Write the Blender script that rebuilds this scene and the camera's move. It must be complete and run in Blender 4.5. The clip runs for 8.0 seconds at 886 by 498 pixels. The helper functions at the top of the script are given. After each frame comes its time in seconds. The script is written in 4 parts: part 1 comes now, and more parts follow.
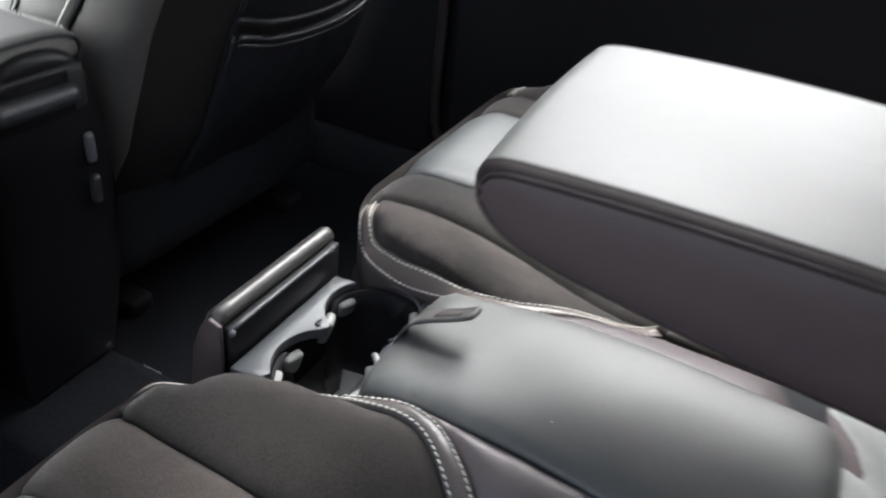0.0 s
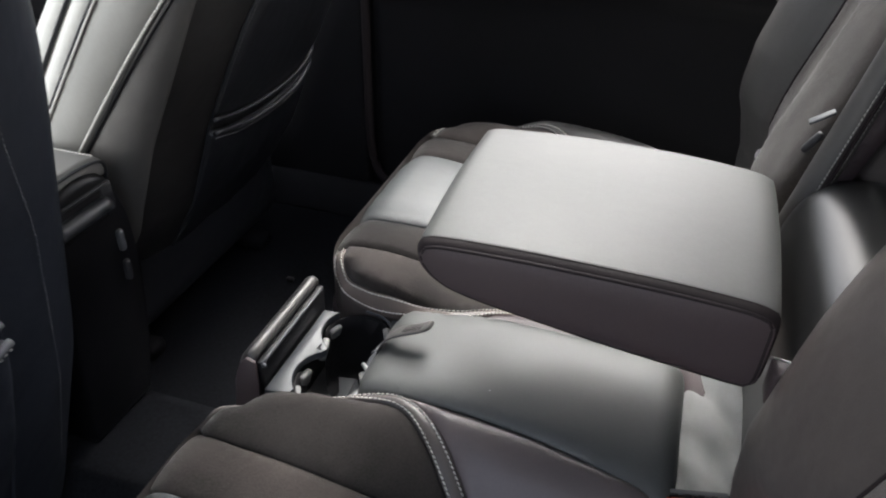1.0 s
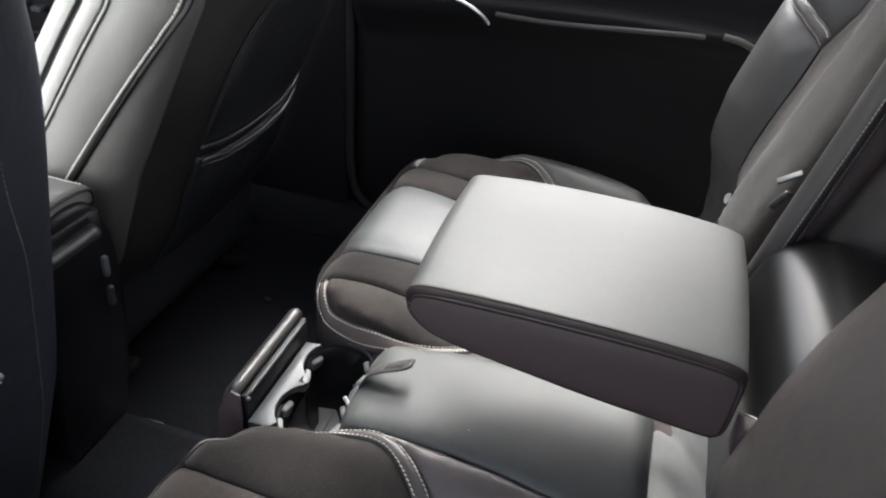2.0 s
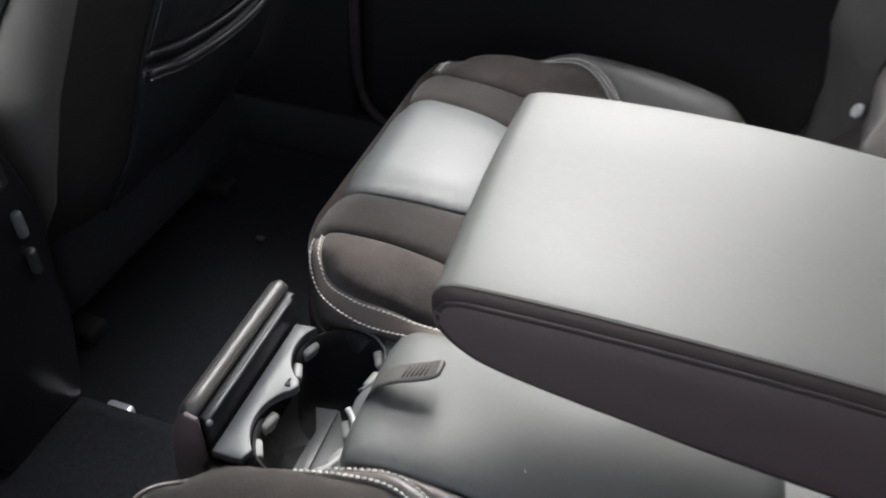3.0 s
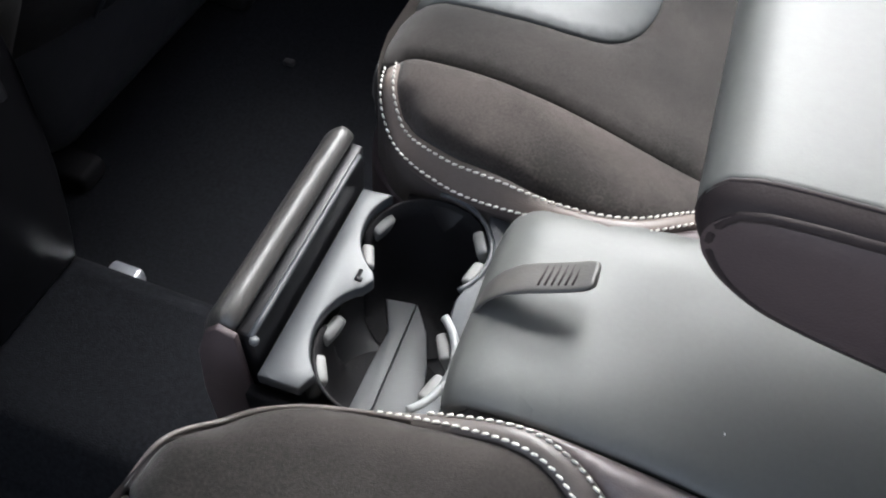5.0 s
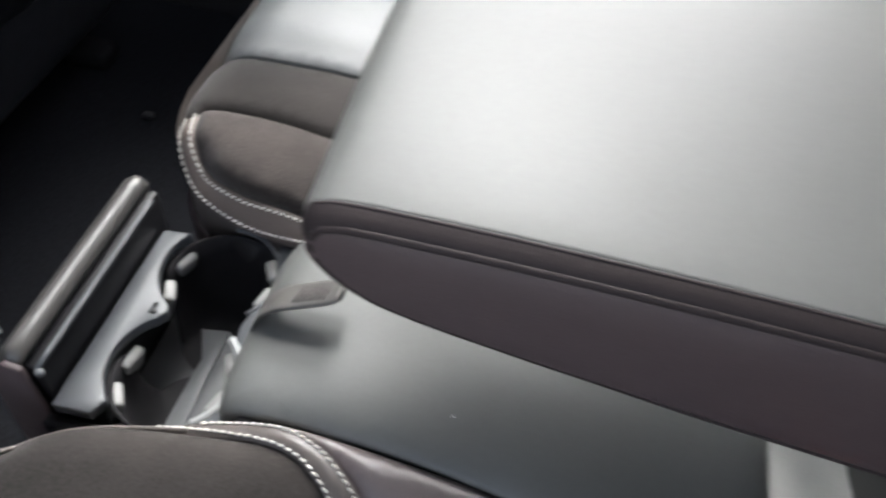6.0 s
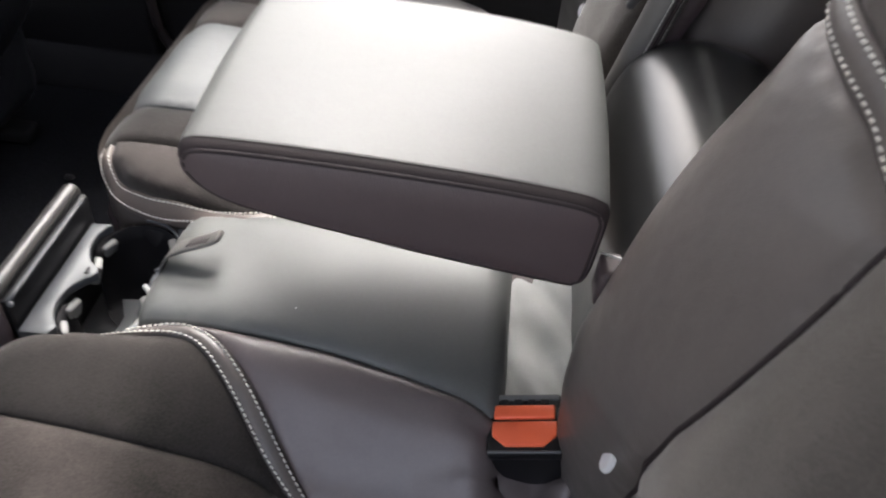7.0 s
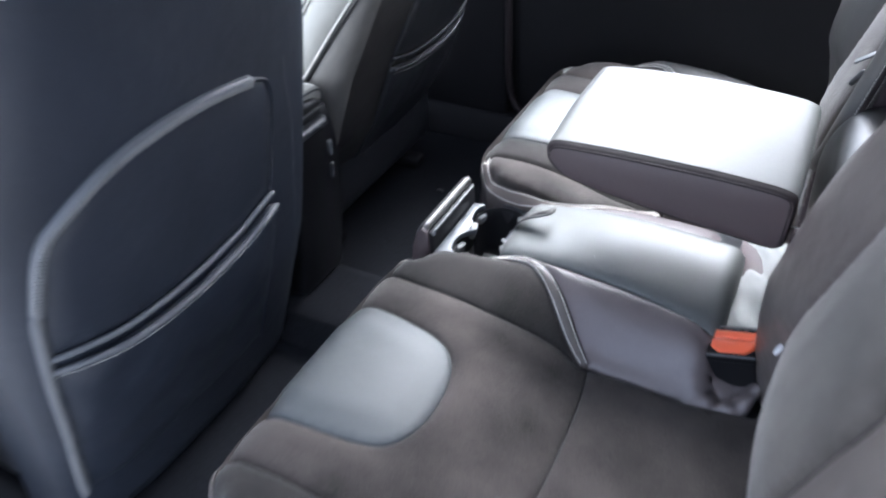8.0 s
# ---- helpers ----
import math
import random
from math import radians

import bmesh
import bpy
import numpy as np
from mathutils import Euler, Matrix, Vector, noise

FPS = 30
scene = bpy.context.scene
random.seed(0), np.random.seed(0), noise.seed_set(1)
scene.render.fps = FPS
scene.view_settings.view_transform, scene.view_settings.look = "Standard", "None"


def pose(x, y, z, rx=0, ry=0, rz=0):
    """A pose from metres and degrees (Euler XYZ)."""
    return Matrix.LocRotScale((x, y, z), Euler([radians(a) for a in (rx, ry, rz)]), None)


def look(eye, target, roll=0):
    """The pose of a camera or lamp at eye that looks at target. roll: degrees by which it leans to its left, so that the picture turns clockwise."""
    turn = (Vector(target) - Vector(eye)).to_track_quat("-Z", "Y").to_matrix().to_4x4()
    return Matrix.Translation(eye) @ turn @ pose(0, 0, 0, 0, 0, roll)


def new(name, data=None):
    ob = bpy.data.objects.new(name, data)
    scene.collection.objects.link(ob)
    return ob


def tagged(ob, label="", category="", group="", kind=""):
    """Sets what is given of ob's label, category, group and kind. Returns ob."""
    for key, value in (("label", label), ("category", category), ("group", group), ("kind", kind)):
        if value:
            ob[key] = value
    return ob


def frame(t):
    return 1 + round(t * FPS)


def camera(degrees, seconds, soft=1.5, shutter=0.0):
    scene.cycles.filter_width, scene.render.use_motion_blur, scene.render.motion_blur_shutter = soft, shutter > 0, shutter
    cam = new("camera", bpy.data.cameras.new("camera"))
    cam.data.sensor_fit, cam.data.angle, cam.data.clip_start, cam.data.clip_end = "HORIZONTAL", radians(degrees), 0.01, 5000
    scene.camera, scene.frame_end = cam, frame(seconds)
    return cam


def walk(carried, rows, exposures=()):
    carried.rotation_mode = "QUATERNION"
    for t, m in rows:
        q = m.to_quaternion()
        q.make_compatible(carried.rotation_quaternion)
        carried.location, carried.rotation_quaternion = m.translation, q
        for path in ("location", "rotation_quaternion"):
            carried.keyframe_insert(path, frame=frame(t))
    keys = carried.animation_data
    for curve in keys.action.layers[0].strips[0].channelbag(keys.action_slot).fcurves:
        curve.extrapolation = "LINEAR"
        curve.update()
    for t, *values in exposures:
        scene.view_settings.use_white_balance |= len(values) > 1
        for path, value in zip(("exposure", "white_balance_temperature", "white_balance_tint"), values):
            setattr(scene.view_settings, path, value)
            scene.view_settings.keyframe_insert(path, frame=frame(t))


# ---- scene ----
cam = camera(60.7, 8.0, soft=2.0, shutter=0.5)
PATH = [
    (0, (0.319, -0.362, 0.728), (-0.319, 1.199, -0.348), 7.2),
    (0.5, (0.391, -0.466, 0.849), (-0.182, 1.124, -0.22), 4.1),
    (1, (0.382, -0.547, 0.918), (-0.119, 1.045, -0.184), 1.5),
    (1.5, (0.371, -0.573, 0.959), (-0.086, 1.048, -0.12), 3.1),
    (1.7, (0.371, -0.576, 0.974), (-0.077, 1.059, -0.087), 4.4),
    (2.8, (0.292, -0.363, 0.882), (-0.078, 1.146, -0.377), 4.1),
    (3, (0.275, -0.303, 0.849), (-0.136, 1.159, -0.453), 3.4),
    (3.5, (0.202, -0.2, 0.807), (-0.2, 1.156, -0.607), 4.8),
    (4, (0.156, -0.15, 0.722), (-0.219, 1.001, -0.87), 3.6),
    (4.2, (0.143, -0.167, 0.696), (-0.179, 1.003, -0.894), 6.0),
    (5.3, (0.154, -0.166, 0.714), (-0.146, 0.983, -0.895), 6.1),
    (5.5, (0.191, -0.158, 0.721), (-0.102, 0.996, -0.886), 5.1),
    (6, (0.268, -0.178, 0.761), (0.084, 1.085, -0.779), 7.0),
    (6.5, (0.37, -0.303, 0.809), (0.326, 1.064, -0.65), 6.3),
    (7, (0.395, -0.426, 0.873), (0.361, 1.041, -0.487), 7.2),
    (7.5, (0.389, -0.601, 0.948), (-0.061, 0.893, -0.302), 0.8),
    (7.9, (0.456, -0.806, 1.02), (-0.278, 0.61, -0.186), -2.5),
    (8, (0.487, -0.846, 1.054), (-0.283, 0.54, -0.165), -3.1),
]
EXPOSURES = [
    (0.0, 2.27, 6200, 8), (0.6, 2.08, 6400, 9), (1.0, 2.03, 6400, 9), (1.5, 2.20, 6400, 9), (3.0, 2.23, 6350, 8), (3.6, 2.17, 6350, 8),
    (5.4, 2.51, 6150, 8), (6.4, 2.47, 6450, 9), (7.0, 2.60, 6550, 11), (7.5, 2.46, 6550, 11), (7.9, 2.85, 5750, 7), (8.0, 3.10, 5650, 9),
]
walk(cam, [(t, look(eye, target, roll)) for t, eye, target, roll in PATH], EXPOSURES)

# ---- sky and daylight ----
world = bpy.data.worlds.new("sky")
scene.world = world
world.use_nodes = True
wn = world.node_tree
sky = wn.nodes.new("ShaderNodeTexSky")
sky.sky_type = "NISHITA"
sky.sun_disc = False
sky.air_density, sky.dust_density, sky.ozone_density = 0.6, 5.0, 0.3
sky.sun_elevation, sky.sun_rotation = radians(49), radians(0)
veil = wn.nodes.new("ShaderNodeHueSaturation")
veil.inputs["Saturation"].default_value = 0.45
wn.links.new(sky.outputs["Color"], veil.inputs["Color"])
wn.links.new(veil.outputs["Color"], wn.nodes["Background"].inputs["Color"])
wn.nodes["Background"].inputs["Strength"].default_value = 0.14
sun_data = bpy.data.lights.new("sun", "SUN")
sun_data.energy, sun_data.angle, sun_data.color = 1.4, radians(30), (1.0, 0.995, 0.985)
sun = new("sun", sun_data)
sun.matrix_world = look((0.3, 3.7, 4.6), (0.3, 0.1, 0.4))
# lamp added in the unseen front side window, to brighten flank and console
fill_data = bpy.data.lights.new("window_fill", "AREA")
fill_data.shape, fill_data.size, fill_data.size_y, fill_data.energy = "RECTANGLE", 0.80, 0.48, 4.0
fill_lamp = new("window_fill", fill_data)
fill_lamp.matrix_world = look((-0.98, -0.63, 0.88), (-0.98, 0.4, 0.72))

# ---- materials ----


def material(name, base, rough=0.5, metal=0.0, grain=0.0, scale=400.0, vary=0.15, blotch=12.0, coat=0.0, spec=0.5, tone=None, sheen=0.0, pores=False, soft_bump=0.0, span=(0.4, 1.0)):
    """A surface with fine grain (bump), a broad blotch of lighter and darker wear, and uneven gloss."""
    m = bpy.data.materials.new(name)
    m.use_nodes = True
    nt = m.node_tree
    b = nt.nodes["Principled BSDF"]
    co = nt.nodes.new("ShaderNodeTexCoord")
    n1 = nt.nodes.new("ShaderNodeTexNoise")
    n1.inputs["Scale"].default_value, n1.inputs["Detail"].default_value = blotch, 5.0
    nt.links.new(co.outputs["Object"], n1.inputs["Vector"])
    n2 = nt.nodes.new("ShaderNodeTexNoise")
    n2.inputs["Scale"].default_value, n2.inputs["Detail"].default_value = scale * 0.35, 3.0
    nt.links.new(co.outputs["Object"], n2.inputs["Vector"])
    mix0 = nt.nodes.new("ShaderNodeMath")
    mix0.operation = "MULTIPLY_ADD"
    mix0.inputs[1].default_value = 0.4
    nt.links.new(n2.outputs["Fac"], mix0.inputs[0])
    nt.links.new(n1.outputs["Fac"], mix0.inputs[2])
    ramp = nt.nodes.new("ShaderNodeValToRGB")
    ramp.color_ramp.elements[0].position, ramp.color_ramp.elements[1].position = span
    dark = tuple(c * (1 - vary) for c in base)
    light = tone or tuple(min(1.0, c * (1 + vary)) for c in base)
    ramp.color_ramp.elements[0].color, ramp.color_ramp.elements[1].color = (*dark, 1), (*light, 1)
    nt.links.new(mix0.outputs[0], ramp.inputs["Fac"])
    nt.links.new(ramp.outputs["Color"], b.inputs["Base Color"])
    mr = nt.nodes.new("ShaderNodeMapRange")
    mr.inputs["To Min"].default_value, mr.inputs["To Max"].default_value = max(0.02, rough - 0.08), min(1.0, rough + 0.08)
    nt.links.new(n1.outputs["Fac"], mr.inputs["Value"])
    nt.links.new(mr.outputs["Result"], b.inputs["Roughness"])
    b.inputs["Metallic"].default_value = metal
    b.inputs["Specular IOR Level"].default_value = spec
    b.inputs["Coat Weight"].default_value = coat
    b.inputs["Sheen Weight"].default_value = sheen
    b.inputs["Sheen Roughness"].default_value = 0.5
    if grain:
        bump = nt.nodes.new("ShaderNodeBump")
        bump.inputs["Strength"].default_value, bump.inputs["Distance"].default_value = grain, 0.0006
        if pores:
            tex = nt.nodes.new("ShaderNodeTexVoronoi")
            tex.inputs["Scale"].default_value = scale
            nt.links.new(co.outputs["Object"], tex.inputs["Vector"])
            nt.links.new(tex.outputs["Distance"], bump.inputs["Height"])
        else:
            tex = nt.nodes.new("ShaderNodeTexNoise")
            tex.inputs["Scale"].default_value, tex.inputs["Detail"].default_value = scale, 4.0
            nt.links.new(co.outputs["Object"], tex.inputs["Vector"])
            nt.links.new(tex.outputs["Fac"], bump.inputs["Height"])
        if soft_bump:
            # broad unevenness of the padding under the cover
            n3 = nt.nodes.new("ShaderNodeTexNoise")
            n3.inputs["Scale"].default_value, n3.inputs["Detail"].default_value = 26.0, 2.0
            nt.links.new(co.outputs["Object"], n3.inputs["Vector"])
            wide = nt.nodes.new("ShaderNodeBump")
            wide.inputs["Strength"].default_value, wide.inputs["Distance"].default_value = soft_bump, 0.004
            nt.links.new(n3.outputs["Fac"], wide.inputs["Height"])
            nt.links.new(wide.outputs["Normal"], bump.inputs["Normal"])
        nt.links.new(bump.outputs["Normal"], b.inputs["Normal"])
    return m


LEATHER = material("grey_leather", (0.118, 0.122, 0.117), 0.50, grain=0.02, scale=900, vary=0.10, blotch=7, pores=True, soft_bump=0.12)
LEATHER_INSERT = material("slate_grey_leather", (0.064, 0.069, 0.072), 0.56, grain=0.04, scale=900, vary=0.10, blotch=9, pores=True, soft_bump=0.15)
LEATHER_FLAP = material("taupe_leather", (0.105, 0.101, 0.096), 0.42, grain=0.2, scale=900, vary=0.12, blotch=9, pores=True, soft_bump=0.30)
LEATHER_BROWN = material("brown_grey_leather", (0.112, 0.097, 0.090), 0.38, spec=0.6, grain=0.15, scale=900, vary=0.12, blotch=9, pores=True, soft_bump=0.50)
# bolster leather lightened, with the doorway light and sheen in its colour
LEATHER_BOLSTER_LIT = material("lit_bolster_leather", (0.155, 0.131, 0.131), 0.34, spec=0.6, grain=0.15, scale=900, vary=0.12, blotch=9, pores=True, soft_bump=0.50)
LEATHER_STRIP = material("warm_brown_strip_leather", (0.150, 0.122, 0.108), 0.42, grain=0.2, scale=900, vary=0.12, blotch=9, pores=True, soft_bump=0.40)
LEATHER_LIP = material("dark_taupe_leather", (0.066, 0.063, 0.060), 0.38, spec=0.6, grain=0.15, scale=900, vary=0.12, blotch=9, pores=True, soft_bump=0.30)
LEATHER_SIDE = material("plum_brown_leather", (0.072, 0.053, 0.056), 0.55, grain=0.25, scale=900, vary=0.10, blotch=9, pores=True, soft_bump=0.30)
LEATHER_BLACK = material("black_leather", (0.026, 0.0268, 0.031), 0.33, grain=0.3, scale=800, vary=0.2, blotch=9, pores=True, soft_bump=0.40)
LEATHER_NAVY = material("blue_black_vinyl", (0.016, 0.0195, 0.0290), 0.46, spec=0.45, grain=0.3, scale=800, vary=0.2, blotch=9, pores=True, soft_bump=0.40)
# dark copy of the seat leather, for where it turns out of the light
LEATHER_SHADOW = material("shaded_seat_leather", (0.034, 0.031, 0.030), 0.42, grain=0.3, scale=800, vary=0.2, blotch=9, pores=True, soft_bump=0.40)
# grey leather with some of the front light put into its colour
LEATHER_PART_LIT = material("part_lit_grey_leather", (0.30, 0.293, 0.270), 0.55, grain=0.25, scale=900, vary=0.1, blotch=9, pores=True, soft_bump=0.40)
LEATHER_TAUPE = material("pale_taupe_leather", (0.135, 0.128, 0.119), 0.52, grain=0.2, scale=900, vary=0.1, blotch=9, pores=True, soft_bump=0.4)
LEATHER_ROLL = material("charcoal_leather", (0.026, 0.026, 0.026), 0.33, spec=0.6, grain=0.06, scale=900, vary=0.08, blotch=9, pores=True)
DOOR_BLACK = material("soft_black_trim", (0.013, 0.0125, 0.014), 0.7, spec=0.2, grain=0.3, scale=800, vary=0.2, blotch=6, pores=True)
# the same leather again, painted as it looks in full front light
LEATHER_FULL_LIT = material("full_lit_grey_leather", (0.72, 0.71, 0.66), 0.5, grain=0.25, scale=900, vary=0.1, blotch=9, pores=True, soft_bump=0.40)
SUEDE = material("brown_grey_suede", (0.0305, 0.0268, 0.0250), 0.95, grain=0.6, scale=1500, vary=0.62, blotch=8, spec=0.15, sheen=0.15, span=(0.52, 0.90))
# nap that catches the light, put into a lighter suede colour
SUEDE_NAP_LIT = material("brown_grey_suede_nap_lit", (0.0475, 0.0402, 0.0370), 0.95, grain=0.6, scale=1500, vary=0.62, blotch=8, spec=0.15, sheen=0.15, span=(0.52, 0.90))
# same suede once more, painted lighter for the light on the seat backs
SUEDE_BACK_LIT = material("brown_grey_suede_lit", (0.074, 0.065, 0.058), 0.95, grain=0.6, scale=1500, vary=0.42, blotch=9, spec=0.15, sheen=0.2, span=(0.52, 0.90))
PIPING = material("dark_brown_piping", (0.028, 0.021, 0.022), 0.65, spec=0.3, grain=0.2, scale=900)
PIPE_GREY = material("blue_grey_welt", (0.085, 0.09, 0.10), 0.55, grain=0.3, scale=900)
THREAD = material("off_white_thread", (0.78, 0.76, 0.70), 0.7, grain=0.3, scale=2500, vary=0.08)
THREAD_DARK = material("grey_thread", (0.16, 0.16, 0.16), 0.7, vary=0.08)
CARPET = material("charcoal_carpet", (0.013, 0.0137, 0.0165), 1.0, grain=1.0, scale=700, vary=0.45, blotch=220, spec=0.1)
PLASTIC_GREY = material("satin_grey_plastic", (0.072, 0.077, 0.084), 0.40, grain=0.15, scale=1200, vary=0.06)
PLASTIC_MID = material("mid_grey_plastic", (0.11, 0.115, 0.12), 0.45, grain=0.15, scale=1200, vary=0.06)
PLASTIC_BLACK = material("black_plastic", (0.009, 0.009, 0.0105), 0.38, spec=0.35, grain=0.2, scale=1200, vary=0.2)
PLASTIC_DARK = material("charcoal_plastic", (0.035, 0.035, 0.038), 0.5, grain=0.3, scale=1200, vary=0.2)
PLASTIC_VANE = material("satin_black_plastic", (0.045, 0.047, 0.052), 0.32, spec=0.6, grain=0.1, scale=1200, vary=0.06)
PLASTIC_HIGHLIT = material("highlit_grey_plastic", (0.30, 0.31, 0.31), 0.4, vary=0.06)
RUBBER_PALE = material("pale_grey_rubber", (0.225, 0.225, 0.220), 0.5, grain=0.2, scale=900, vary=0.06)
RED = material("orange_red_plastic", (1.0, 0.165, 0.07), 0.32, vary=0.06)
CHROME = material("satin_chrome", (0.75, 0.75, 0.76), 0.25, metal=1.0, vary=0.04)
STEEL = material("brushed_steel", (0.55, 0.56, 0.57), 0.35, metal=1.0, vary=0.1)
ZINC = material("bright_zinc", (0.82, 0.85, 0.90), 0.32, metal=0.7, vary=0.06)
CLOTH = material("pale_grey_cloth", (0.30, 0.305, 0.30), 0.9, grain=0.6, scale=1600, vary=0.12, spec=0.2)
WHITE_PLASTIC = material("white_plastic", (0.75, 0.75, 0.76), 0.4, vary=0.05)
HEADLINER = material("grey_headliner", (0.40, 0.40, 0.39), 0.95, grain=0.5, scale=1200, vary=0.06)
CONCRETE = material("pale_concrete", (0.33, 0.325, 0.31), 0.9, grain=0.8, scale=120, vary=0.3, blotch=3)

# ---- small builders ----
C = 0.09  # the middle line of the car, across


def part(name, bm, mat, parent=None, label="", smooth=True):
    me = bpy.data.meshes.new(name)
    bm.to_mesh(me)
    bm.free()
    me.materials.append(mat)
    if smooth:
        me.polygons.foreach_set("use_smooth", [True] * len(me.polygons))
    ob = new(name, me)
    if parent is not None:
        ob.parent = parent
    return tagged(ob, label)


def thing(name, label, category, group="", kind="", at=(0, 0, 0)):
    ob = new(name)
    ob.empty_display_size = 0.02
    return tagged(ob, label, category, group, kind)


def spline(pts, step=0.004, closed=False):
    """Catmull-Rom through pts, sampled about every step."""
    p = [np.array(q, float) for q in pts]
    n = len(p)
    out = []
    for i in range(n if closed else n - 1):
        if closed:
            a, b, c, d = p[(i - 1) % n], p[i], p[(i + 1) % n], p[(i + 2) % n]
        else:
            a, b, c, d = p[max(i - 1, 0)], p[i], p[i + 1], p[min(i + 2, n - 1)]
        k = max(1, int(math.ceil(np.linalg.norm(c - b) / step)))
        for j in range(k):
            t = j / k
            out.append(0.5 * (2 * b + (c - a) * t + (2 * a - 5 * b + 4 * c - d) * t * t + (3 * b - a - 3 * c + d) * t ** 3))
    if not closed:
        out.append(p[-1])
    return [tuple(q) for q in out]


def sstep(x, a, b):
    t = np.clip((x - a) / (b - a), 0, 1)
    return t * t * (3 - 2 * t)


def seg_dist(pts, line, closed=True):
    """The distance of each of pts from a polyline, in the plane."""
    pts, a = np.asarray(pts, float), np.asarray(line, float)
    b = np.roll(a, -1, axis=0) if closed else a[1:]
    a = a if closed else a[:-1]
    best = np.full(len(pts), 1e9)
    ab = b - a
    ll = np.maximum((ab ** 2).sum(1), 1e-12)
    for i in range(len(a)):
        t = np.clip(((pts - a[i]) @ ab[i]) / ll[i], 0, 1)
        best = np.minimum(best, np.hypot(*(pts - a[i] - t[:, None] * ab[i]).T))
    return best


def inside(pts, poly):
    pts, poly = np.asarray(pts, float), np.asarray(poly, float)
    x, y = pts[:, 0], pts[:, 1]
    hit = np.zeros(len(pts), bool)
    j = len(poly) - 1
    for i in range(len(poly)):
        (xi, yi), (xj, yj) = poly[i], poly[j]
        if yi != yj:
            hit ^= ((yi > y) != (yj > y)) & (x < (xj - xi) * (y - yi) / (yj - yi) + xi)
        j = i
    return hit


def normal_at(surf, u, v, side):
    e = 0.0015
    a = Vector(surf(u + e, v)) - Vector(surf(u - e, v))
    b = Vector(surf(u, v + e)) - Vector(surf(u, v - e))
    return (a.cross(b) * side).normalized()


def panel(name, outline, surf, mat, parent, side=1, step=0.013, groove=0.004, gw=0.007, puff=0.003, pw=0.03, depth=0.008, label="", wrinkle=0.0, holes=(), more=()):
    """A sewn panel: an outline in the surface's own plane, laid on the surface, sunk along its seams and puffed in between."""
    from mathutils import geometry
    rings = [list(outline)] + [list(h) for h in holes]
    coords, edges = [], []
    for ring in rings:
        k = len(coords)
        coords += ring
        edges += [(k + i, k + (i + 1) % len(ring)) for i in range(len(ring))]
    arr = np.array(outline)
    extra = []
    for off in (0.0028, 0.0065):
        for ring in rings:
            r = np.array(ring)
            t = np.roll(r, -1, axis=0) - np.roll(r, 1, axis=0)
            nn = np.stack([-t[:, 1], t[:, 0]], 1) / np.maximum(np.hypot(*t.T), 1e-9)[:, None]
            extra += [tuple(q) for q in np.concatenate([r + nn * off, r - nn * off])[:: 1 if off < 0.004 else 2] if True]
    lo, hi = arr.min(0), arr.max(0)
    k = 0
    u = lo[0]
    while u < hi[0]:
        v = lo[1] + (step / 2 if k % 2 else 0)
        while v < hi[1]:
            extra.append((u, v))
            v += step
        u += step * 0.87
        k += 1
    extra = np.array(extra + list(more))
    dist = np.min([seg_dist(extra, r) for r in rings], axis=0)
    ok = inside(extra, outline) & (dist > 0.0024)
    for h in holes:
        ok &= ~inside(extra, h)
    coords += [tuple(q) for q in extra[ok]]
    got = geometry.delaunay_2d_cdt([Vector(q) for q in coords], edges, [], 1, 1e-5)
    vs, fs = got[0], got[2]
    flat = np.array([tuple(q) for q in vs])
    dist = np.min([seg_dist(flat, r) for r in rings], axis=0)
    lift = -groove * (1 - sstep(dist, 0, gw)) + puff * sstep(dist, 0, pw)
    bm = bmesh.new()
    made, norms = [], []
    for (u, v), h in zip(flat, lift):
        n = normal_at(surf, u, v, side)
        if wrinkle:
            h = h + wrinkle * noise.noise(Vector((u * 22, v * 22, 3.1)))
        made.append(bm.verts.new(Vector(surf(u, v)) + n * h))
        norms.append(n)
    centres = []
    for f in fs:
        c = flat[list(f)].mean(0)
        centres.append(c)
    keep = inside(np.array(centres), outline)
    for h in holes:
        keep &= ~inside(np.array(centres), h)
    for f, good in zip(fs, keep):
        if not good or len(set(f)) < 3:
            continue
        a, b, c = (made[i].co for i in f[:3])
        idx = list(f)
        if (b - a).cross(c - a).dot(norms[f[0]]) < 0:
            idx.reverse()
        try:
            bm.faces.new([made[i] for i in idx])
        except ValueError:
            pass
    bm.verts.index_update()
    rim = [e for e in bm.edges if len(e.link_faces) == 1]
    low = {}
    for e in rim:
        for q in e.verts:
            if q not in low:
                low[q] = bm.verts.new(q.co - norms[q.index] * depth)
    for e in rim:
        a, b = e.verts
        loop = e.link_faces[0].loops
        order = [l.vert for l in loop]
        i = order.index(a)
        if order[(i + 1) % len(order)] is b:
            a, b = b, a
        bm.faces.new((a, b, low[b], low[a]))
    for q in [q for q in bm.verts if not q.link_faces]:
        bm.verts.remove(q)
    return part(name, bm, mat, parent, label)


